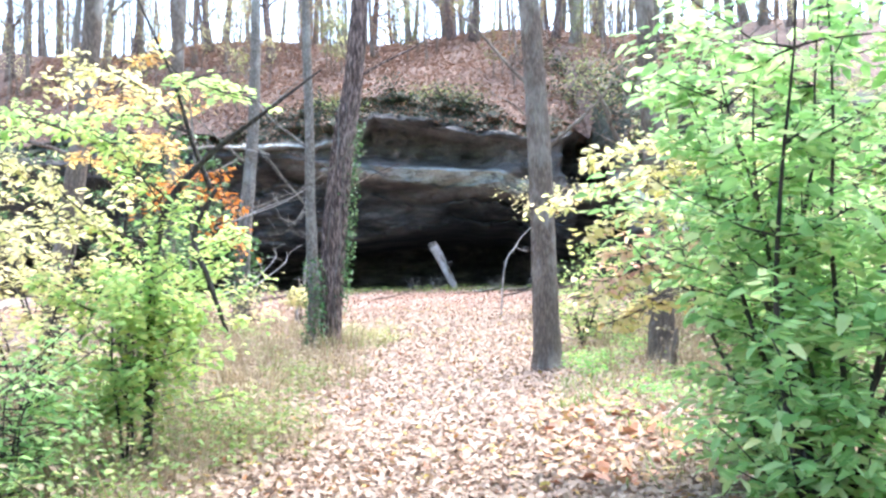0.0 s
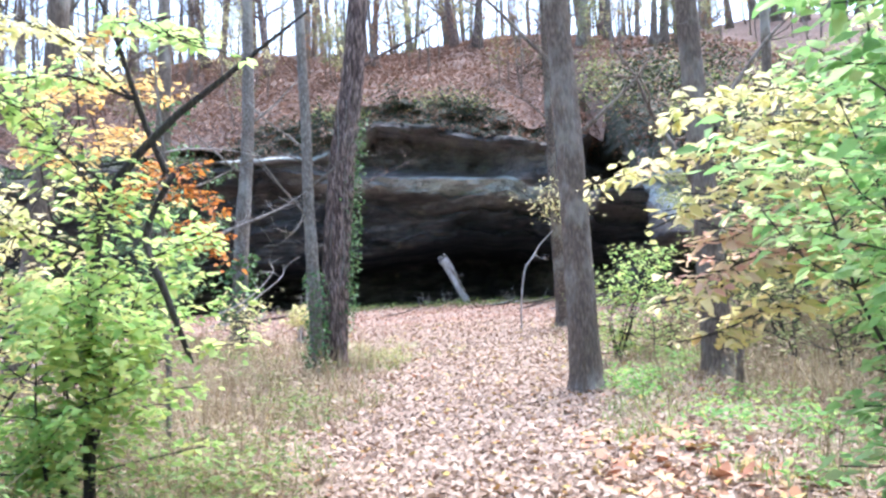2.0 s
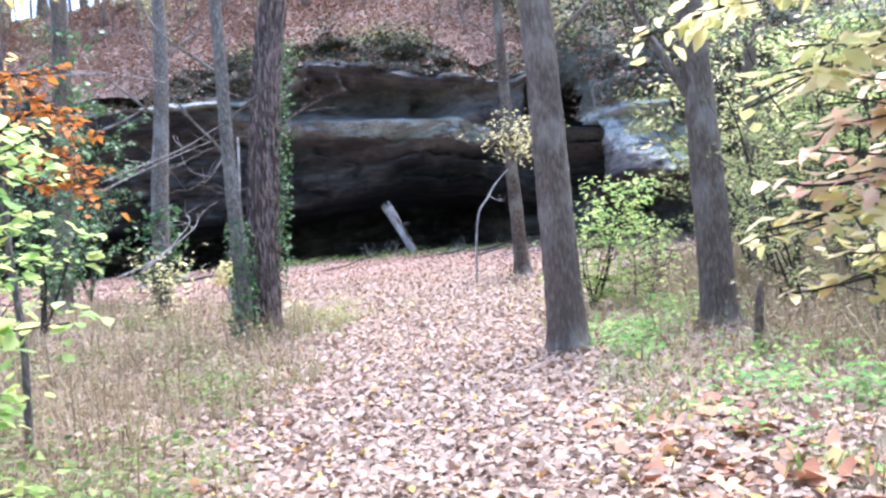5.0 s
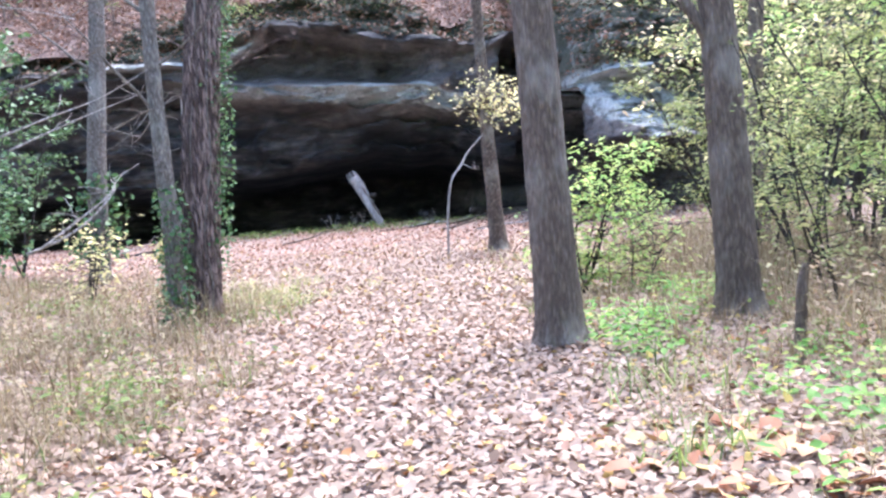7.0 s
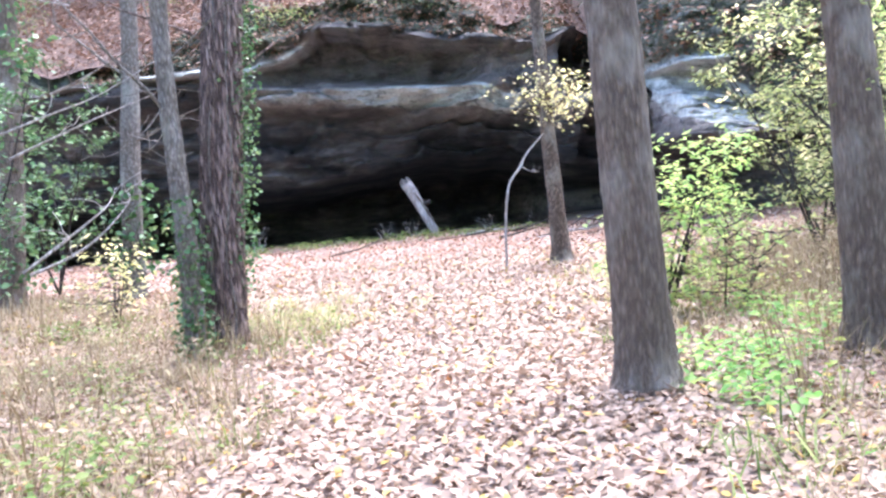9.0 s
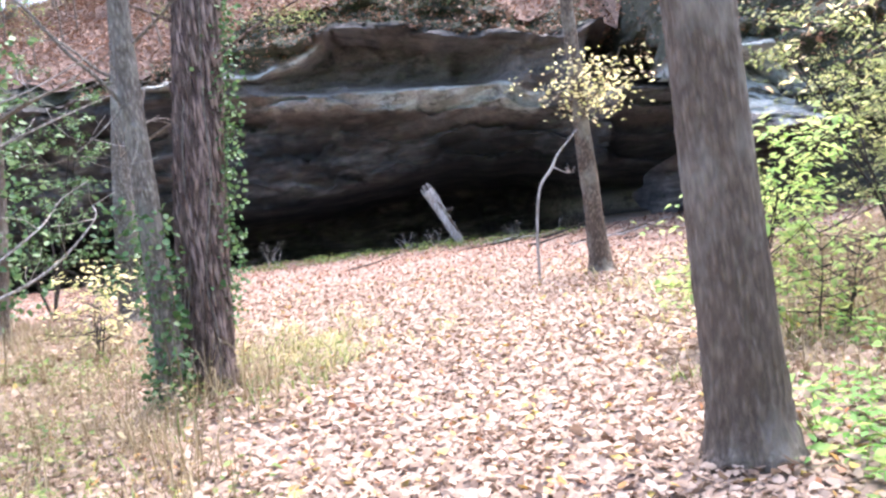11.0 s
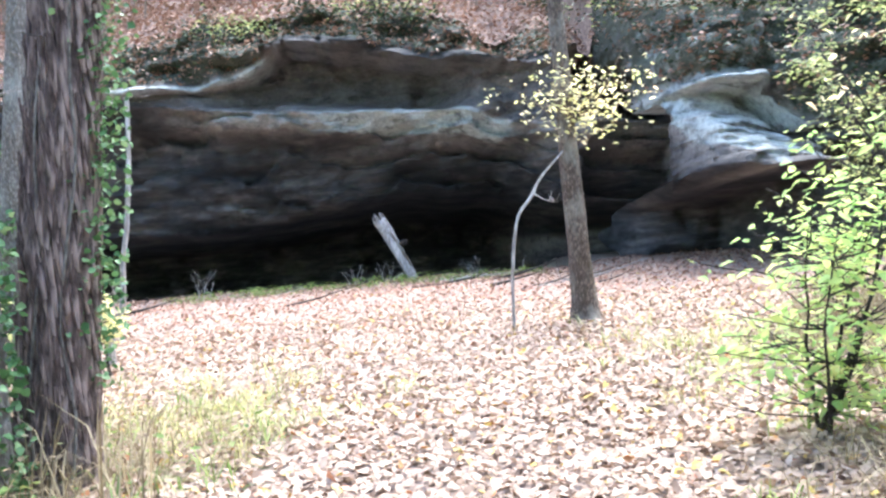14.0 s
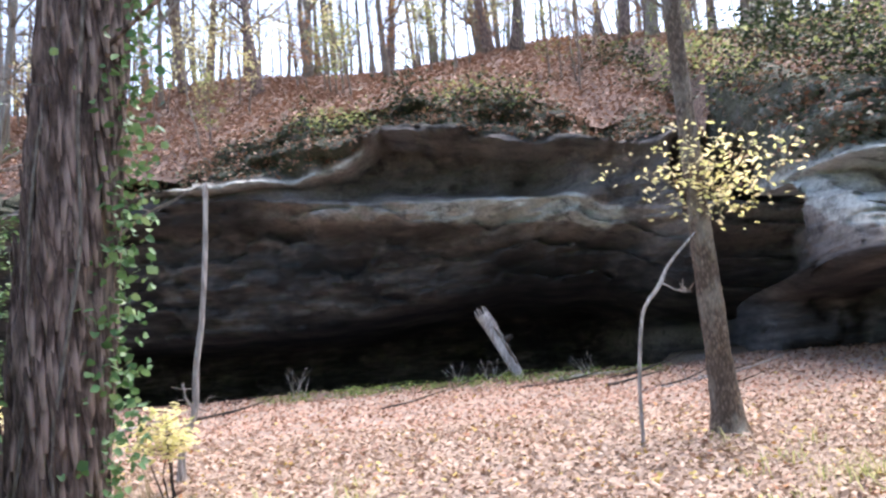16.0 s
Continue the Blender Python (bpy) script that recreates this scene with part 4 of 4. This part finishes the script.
SIDE = [(5.2, 11.5, 3.0, MAT_YELLOW), (6.2, 14.5, 4.6, MAT_OLIVE), (7.0, 17.5, 5.2, MAT_LIME), (8.6, 21, 5.6, MAT_OLIVE), (5.8, 9.0, 3.2, MAT_LIME), (9.5, 15, 6.0, MAT_GREEN), (8.3, 11, 4.6, MAT_LIME), (10.5, 25, 5.6, MAT_LIME),
        (5.6, 17.8, 3.4, MAT_OLIVE), (12.5, 20, 7.0, MAT_YELLOW), (-5.2, 13.5, 2.2, MAT_LIME), (-6.6, 19.5, 4.6, MAT_IVY), (-8.8, 21, 6.0, MAT_IVY), (-6.5, 11, 3.6, MAT_YELLOW), (-8.5, 27.5, 5.6, MAT_IVY), (-11.5, 24, 5.0, MAT_YELLOW), (-4.9, 21.0, 1.3, MAT_YELLOW),
        (4.9, 14.8, 2.4, MAT_OLIVE), (5.4, 16.2, 4.4, MAT_OLIVE), (7.4, 14.0, 5.0, MAT_OLIVE), (6.6, 21.5, 4.2, MAT_OLIVE), (8.0, 24.0, 5.2, MAT_OLIVE), (7.6, 18.8, 6.0, MAT_OLIVE), (10.2, 22.0, 6.6, MAT_OLIVE), (9.6, 27.0, 5.0, MAT_OLIVE), (4.7, 12.6, 1.6, MAT_OLIVE)]
for k, (x, y, h, mat) in enumerate(SIDE):
    words = {MAT_YELLOW: "yellowing understory shrub in the woods", MAT_LIME: "yellow-green understory shrub in the woods", MAT_GREEN: "green understory shrub in the woods", MAT_OLIVE: "fine-leaved olive green understory shrub", MAT_IVY: "dark evergreen shrub draped with vines"}[mat]
    shrub("shrub", (x, y), h, h * 0.5, 4, int({MAT_IVY: 420, MAT_OLIVE: 520}.get(mat, 300) * h), 0.085 if mat is MAT_OLIVE else 0.11, mat, words, 80 + k, first=0.15, twig_len=0.75)

# low evergreen growth and ferns on the rock rim
rr = np.random.default_rng(77)
for k in range(84):
    x = rr.uniform(-10, 4.2) if k < 16 else rr.uniform(5, 15)
    y = float(curve_at(x, PLAN)) + (rr.uniform(-0.2, 1.4) if k < 16 else rr.uniform(1.5, 13))
    z = float(hill_z(x, max(y, float(curve_at(x, HILL_EDGE))))) - rr.uniform(0.0, 0.7)
    ob = thing("rim_shrub", (x, y, z), "low dark evergreen shrub on the mossy rock rim", "shrub", "shrubs along the rock rim")
    stems = [tube_data(limb_points((0, 0, -0.1), (rr.normal(0, 0.7), rr.normal(-0.2, 0.5), 0.8), rr.uniform(0.4, 0.9), 0.018, 0.2, rr, 5), 5) for _ in range(5)]
    mesh_object("stem", *join_data(stems), MAT_TWIG, ob)
    n = int(rr.integers(70, 150)) if k < 16 else int(rr.integers(130, 300))
    pl = rr.normal(0, 1, (n, 3)) * np.array((0.55, 0.3, 0.26) if k < 16 else (0.7, 0.4, 0.5)) + np.array((0, -0.1, 0.25))
    fast_mesh("foliage", *leaf_data(pl, rr.uniform(0.1, 0.2, n), 0.4, 0.2, 0.5, rr), MAT_DARK if k % 4 else MAT_OLIVE, ob)

# ---- the leaning log and the debris before the mouth ----


def leaning_log():
    ob = thing("broken_log", (0.45, 38.0, float(ground_z(0.45, 38.0)) - 0.1), "bleached broken log leaning out of the leaf litter", "log")
    sm = smoothed([(0.05, 0, 0, 0.13), (-0.1, 0, 0.4, 0.15), (-0.36, 0.05, 0.95, 0.17), (-0.62, 0.1, 1.5, 0.18), (-0.85, 0.1, 1.95, 0.2)], 5)
    v, f = tube_data(sm, 14, 0.1, 8)
    r = np.random.default_rng(3)
    for i in range(len(v) - 14, len(v)):
        v[i] = v[i] + np.array((-0.4, 0, 0.9)) * r.uniform(-0.12, 0.14)
    mesh_object("trunk", v, f, MAT_DEAD, ob)
    for k in range(5):
        q = k * 0.075 - 0.16
        mesh_object("splinter", *tube_data([(-0.84 + q, 0.02, 1.9 + q * 0.4, 0.035), (-0.9 + q, 0.02, 2.06 + q * 0.4 + 0.05 * (k % 2), 0.02), (-0.93 + q, 0.02, 2.14 + q * 0.4 + 0.07 * (k % 2), 0.004)], 6, 0.1, k), MAT_DEAD, ob)
    mesh_object("side_strip", *tube_data(smoothed([(-0.02, -0.1, 0.5, 0.03), (-0.2, -0.1, 0.85, 0.055), (-0.42, -0.07, 1.3, 0.05), (-0.6, -0.04, 1.6, 0.02)], 4), 7, 0.15, 5), MAT_BARK_BROWN, ob, label="brown strip along the side of the log")
    mesh_object("knot", *tube_data([(-0.3, -0.05, 1.2, 0.09), (-0.15, -0.1, 1.25, 0.07), (-0.08, -0.12, 1.3, 0.045)], 9, 0.1, 2), MAT_TWIG, ob, label="dark knot")


leaning_log()
dr = np.random.default_rng(9)
for k in range(22):
    x, y = dr.uniform(-9, 6), dr.uniform(31, 37.6)
    z = float(ground_z(x, y))
    ob = thing("fallen_branch", (x, y, z), "dark fallen branch lying in the leaves", "branch", "fallen branches before the cave")
    a = dr.uniform(-0.5, 0.5)
    L = dr.uniform(0.7, 2.6)
    pts = limb_points((0, 0, 0.02), (math.cos(a), math.sin(a), 0.04), L, dr.uniform(0.02, 0.05), 0.08, dr, 6)
    mesh_object("stem", *join_data([tube_data(pts, 6, 0.06, k)] + twig_data(pts, dr, 3, 0.5, 0.01)), MAT_TWIG if k % 3 else MAT_DEAD, ob)
for x, y, h in ((-0.4, 37.2, 0.9), (-1.2, 37.4, 0.8), (2.3, 37.3, 0.8), (-5.6, 36.8, 1.1), (-3.2, 36.9, 0.6), (-0.8, 36.9, 0.7)):
    ob = thing("dry_twigs", (x, y, float(ground_z(x, y)) - 0.02), "upright dry twigs before the cave mouth", "twigs")
    for _ in range(7):
        mesh_object("twig", *tube_data(limb_points((dr.normal(0, 0.15), 0, 0), (dr.normal(0, 0.6), dr.normal(0, 0.3), 1), h * dr.uniform(0.6, 1.1), 0.012, 0.18, dr, 5), 5), MAT_DEAD if h > 0.75 else MAT_TWIG, ob)

# thin pale dead branches hanging in the undergrowth
for k, path in enumerate(([(-4.63, 17.50, 2.33, 0.018), (-4.11, 17.70, 2.58, 0.014), (-3.62, 17.90, 2.80, 0.010), (-3.07, 18.10, 3.02, 0.005)],
        [(-4.55, 17.50, 0.97, 0.022), (-4.11, 17.70, 1.15, 0.018), (-3.78, 17.90, 1.40, 0.014), (-3.52, 18.10, 1.74, 0.010), (-3.61, 18.30, 1.89, 0.007)],
        [(-4.80, 15.50, 3.68, 0.016), (-4.29, 15.70, 3.76, 0.012), (-3.77, 15.90, 3.75, 0.009), (-3.22, 16.10, 3.64, 0.005)],
        [(-2.79, 18.00, 3.01, 0.014), (-2.97, 18.20, 2.67, 0.011), (-3.17, 18.40, 2.48, 0.007), (-3.35, 18.60, 2.40, 0.004)],
        [(-4.01, 15.50, 2.28, 0.014), (-3.47, 15.70, 2.50, 0.011), (-3.00, 15.90, 2.69, 0.007), (-2.60, 16.10, 2.94, 0.004)],
        [(-3.47, 15.00, 1.07, 0.018), (-3.11, 15.20, 1.35, 0.014), (-2.85, 15.40, 1.58, 0.010), (-2.83, 15.60, 1.70, 0.005)])):
    x, y, z = path[0][:3]
    ob = thing("dead_branch", (x, y, z), "thin pale dead branch caught in the undergrowth", "branch")
    pts = [(p[0] - x, p[1] - y, p[2] - z, p[3]) for p in path]
    mesh_object("stem", *tube_data(smoothed(pts, 4), 6, 0.08, k), MAT_DEAD, ob)
    for v, f in twig_data(pts, dr, 6, 0.35, 0.006):
        mesh_object("twig", v, f, MAT_DEAD, ob)

# ---- leaf litter, grass and weeds ----


def scatter(count, x0, x1, y0, y1, keep, r):
    x, y = r.uniform(x0, x1, count), r.uniform(y0, y1, count)
    k = r.uniform(0, 1, count) < keep(x, y)
    return x[k], y[k]


def off_path(x, y):
    return np.abs(x - curve_at(y, PATH_MID)) - curve_at(y, PATH_HALF) + 0.35 * np.sin(y * 1.3) * np.sign(x) * (y < 22)


def litter(count, x0, x1, y0, y1, size, keep, name, seed, material=MAT_LITTER):
    r = np.random.default_rng(seed)
    x, y = scatter(count, x0, x1, y0, y1, keep, r)
    pl = np.stack([x, y, ground_z(x, y) + r.uniform(0.004, 0.05, len(x))], 1)
    ob = fast_mesh(name, *leaf_data(pl, r.uniform(0.55, 1.25, len(x)) * size, 0.5, 0.0, 0.72, r, curled=0.3, plain=y0 > 6), material)
    tagged(ob, "thick carpet of curled tan and pinkish fallen leaves", "leaf litter", kind="stuff")


litter(62000, -4.5, 4.5, 0.5, 9, 0.076, lambda x, y: np.where(off_path(x, y) < 0, 1.0, 0.75), "leaf_litter", 1)
litter(90000, -6, 6.5, 9, 21, 0.078, lambda x, y: np.where(off_path(x, y) < 0, 1.0, 0.8), "leaf_litter", 2)
litter(30000, -26, 26, -9, 22, 0.17, lambda x, y: np.where((np.abs(x) < 4.5) & (y > 0.5), 0.0, 0.9), "leaf_litter", 9)
litter(42000, -6, 7, 19.5, 29, 0.075, lambda x, y: np.minimum(sstep(19.5, 21, y), 1 - sstep(26.5, 29, y)), "leaf_litter", 10)
litter(44000, -16, 14, 21, 38.6, 0.088, lambda x, y: 1 - 0.8 * sstep(22, 31, y), "leaf_litter", 3)
litter(52000, -16, 14, 20, 39, 0.09, lambda x, y: sstep(20, 30, y), "leaf_litter", 6, MAT_CAVE_LITTER)

litter(420, 0.9, 2.3, 6.5, 11, 0.15, lambda x, y: np.full(len(x), 0.8), "red_leaf_litter", 8, MAT_ORANGE_LITTER)

r = np.random.default_rng(4)
hx = r.uniform(-26, 16, 70000)
edge = curve_at(hx, HILL_EDGE)
hy = edge + 0.3 + (60 - edge) * r.uniform(0, 1, len(hx))
pl = np.stack([hx, hy, hill_z(hx, hy) + r.uniform(0.0, 0.14, len(hx))], 1)
tagged(fast_mesh("hill_litter", *leaf_data(pl, r.uniform(0.7, 1.4, len(hx)) * 0.13, 0.5, 0.0, 0.75, r, plain=True), MAT_HILL_LITTER), "reddish brown fallen leaves on the hillside", "leaf litter", kind="stuff")


def clumped(count, x0, x1, y0, y1, keep, r, per=14, sd=0.12):
    x, y = scatter(count // per, x0, x1, y0, y1, keep, r)
    x = np.repeat(x, per) + r.normal(0, sd, len(x) * per)
    y = np.repeat(y, per) + r.normal(0, sd, len(y) * per)
    return x, y


def grass(count, x0, x1, y0, y1, keep, height, width, material, label, name, seed, lean=2.3):
    r = np.random.default_rng(seed)
    x, y = clumped(count, x0, x1, y0, y1, keep, r)
    pl = np.stack([x, y, ground_z(x, y) - 0.01], 1)
    tagged(fast_mesh(name, *blade_data(pl, r.uniform(0.35, 1.15, len(x)) * height, width, lean, r), material), label, "grass", kind="stuff")


grass(9000, -5.5, -0.8, 3, 14, lambda x, y: sstep(-0.1, 0.5, off_path(x, y)), 0.3, 0.008, MAT_DRY, "tangled dry grass beside the trail", "dry_grass", 64)
grass(11000, -6, 6, 1, 12, lambda x, y: sstep(0.1, 0.9, off_path(x, y)), 0.36, 0.007, MAT_DRY, "dry tan grass and weeds beside the trail", "dry_grass", 51)
grass(24000, -9, 9, 12, 27, lambda x, y: sstep(0.1, 1.0, off_path(x, y)), 0.42, 0.01, MAT_DRY, "dry tan grass and weeds beside the trail", "dry_grass", 52)
grass(2200, -7, 4, 35.5, 37.6, lambda x, y: np.full(len(x), 0.5), 0.25, 0.014, MAT_GRASS, "thin green grass before the cave mouth", "green_grass", 58)
grass(2600, -7, 8, 4, 24, lambda x, y: sstep(0.3, 1.0, off_path(x, y)), 0.95, 0.011, MAT_DRY, "tall dry weed stalks beside the trail", "dry_stalks", 59, 0.8)
grass(10000, -4, 0.4, 16.8, 22.5, lambda x, y: np.exp(-((x + 1.7) / 0.9) ** 2 - ((y - 19.3) / 1.5) ** 2) * (0.5 + 0.5 * np.sin(x * 5) * np.sin(y * 4)), 0.3, 0.012, MAT_STRAW, "yellowish green grass beside the trail", "green_grass", 65)
grass(12000, 1.4, 6.5, 16, 24, lambda x, y: np.exp(-((x - 3.8) / 1.1) ** 2 - ((y - 20) / 2) ** 2) * (0.5 + 0.5 * np.sin(x * 5) * np.sin(y * 4)), 0.3, 0.012, MAT_STRAW, "yellowish green grass beside the trail", "green_grass", 66)
grass(4500, 3.4, 9, 9, 19, lambda x, y: sstep(1.3, 2.2, off_path(x, y)), 0.75, 0.009, MAT_DRY, "tangled tall dry brush beyond the weeds", "dry_brush", 67, 2.2)
grass(4500, 2.4, 9, 17, 27, lambda x, y: sstep(0.4, 1.4, off_path(x, y)), 0.8, 0.01, MAT_DRY, "tall dry stalks before the pale rock", "dry_brush", 68, 2.0)
grass(2400, -6, -1.6, 6, 18, lambda x, y: sstep(0.3, 1.0, off_path(x, y)), 0.6, 0.008, MAT_DRY, "tall tangled dry stalks beside the trail", "dry_brush", 69, 2.0)
grass(9000, -7, 7, 3, 24, lambda x, y: sstep(-0.1, 0.5, off_path(x, y)) * 0.7, 0.3, 0.014, MAT_GRASS, "patches of green grass among the leaves", "green_grass", 53)


def weeds(count, x0, x1, y0, y1, keep, height, size, material, label, seed):
    r = np.random.default_rng(seed)
    x, y = clumped(count, x0, x1, y0, y1, keep, r, 22, 0.16)
    pl = np.stack([x, y, ground_z(x, y) + r.uniform(0.02, 1, len(x)) * height], 1)
    tagged(fast_mesh("low_weeds", *leaf_data(pl, r.uniform(0.5, 1.2, len(x)) * size, 0.6, 0.1, 0.6, r), material), label, "weeds", kind="stuff")


weeds(9000, 1.4, 5, 3, 17, lambda x, y: sstep(0.1, 0.5, off_path(x, y)) * sstep(0.1, 0.7, np.sin(x * 1.9 + 1) * np.sin(y * 1.1 + x)), 0.28, 0.09, MAT_GREEN, "low bright green weeds at the trail edge", 55)
weeds(9000, -5, -1.2, 2, 20, lambda x, y: sstep(0, 0.5, off_path(x, y)) * sstep(0.0, 0.7, np.sin(x * 2.3) * np.sin(y * 1.3 + x) + 0.2), 0.3, 0.08, MAT_GRASS, "low green and tan weeds at the trail edge", 56)
weeds(3600, -3.8, -1.3, 4.5, 9.5, lambda x, y: sstep(0.1, 0.5, off_path(x, y)), 0.5, 0.07, MAT_GRASS, "tangled green weeds under a sapling", 62)
weeds(2600, 1.9, 3.6, 9.5, 15, lambda x, y: sstep(0.1, 0.5, off_path(x, y)) * sstep(0.0, 0.6, np.sin(x * 3.1) * np.sin(y * 1.7 + x)), 0.22, 0.09, MAT_GREEN, "bright green weeds round the tree feet", 63)
weeds(9000, 3.2, 8.5, 9, 25, lambda x, y: sstep(1.0, 2.0, off_path(x, y)) * 0.8, 0.75, 0.07, MAT_DRY_LEAF, "tangled dry brown weeds among the stalks", 167)
weeds(9000, -7, -1.4, 4, 20, lambda x, y: sstep(0.2, 0.9, off_path(x, y)) * 0.8, 0.5, 0.065, MAT_DRY_LEAF, "tangled dry brown weeds beside the trail", 168)
weeds(1600, -6, 4, 35.5, 37.5, lambda x, y: np.full(len(x), 0.6), 0.25, 0.12, MAT_GRASS, "low green weeds before the cave mouth", 57)

# ---- unseen leaf screen closing the place behind the trail, added to block low light ----


def leaf_screen():
    r = np.random.default_rng(12)
    n = 26000
    a = r.uniform(math.radians(165), math.radians(375), n)
    rad = r.uniform(38, 60, n)
    h = r.beta(1.3, 1.5, n) * (15 + 4 * np.sin(a * 9))
    pl = np.stack([rad * np.cos(a), 12 + rad * np.sin(a), h], 1)
    ob = fast_mesh("leaf_screen", *leaf_data(pl, r.uniform(0.7, 1.5, n), 0.2, 0.2, 0.8, r), MAT_GREEN)
    tagged(ob, "unseen leaf screen far behind the trail, blocking low sky light", "woods", kind="stuff")


leaf_screen()

# ---- loose vertical plates of bark on the shaggy tree ----


def bark_plates():
    r = np.random.default_rng(61)
    meshes = []
    for k in range(4):
        w, t, l = 0.014 + 0.003 * k, 0.01, 0.13 + 0.035 * k
        ring = lambda z, s: [(-w * s, -t, z), (w * s, -t, z), (w * s * 0.7, t * s, z), (-w * s * 0.7, t * s, z)]
        v = ring(-l, 0.6) + ring(-l * 0.3, 1.0) + ring(l * 0.5, 0.9) + ring(l, 0.45)
        f = [(3, 2, 1, 0), (12, 13, 14, 15)] + [(4 * i + j, 4 * i + (j + 1) % 4, 4 * i + 4 + (j + 1) % 4, 4 * i + 4 + j) for i in range(3) for j in range(4)]
        me = bpy.data.meshes.new("bark_plate")
        me.from_pydata(v, [], f)
        me.materials.append(MAT_BARK_RED)
        meshes.append(me)
    zs, xs, rs = (0, 0.5, 2.2, 4, 6.5), (0, 0.02, 0.18, 0.38, 0.75), (0.34, 0.265, 0.235, 0.22, 0.19)
    for k in range(290):
        z, a = r.uniform(0.35, 4.8), r.uniform(-2.9, -0.2)
        rad = float(np.interp(z, zs, rs)) + 0.003
        ob = new("bark_plate", meshes[k % 4])
        ob.parent = shaggy
        ob.matrix_basis = pose(float(np.interp(z, zs, xs)) + math.cos(a) * rad, math.sin(a) * rad, z, r.normal(0, 3), 4 + r.normal(0, 4), math.degrees(a) - 90 + r.normal(0, 8))


bark_plates()
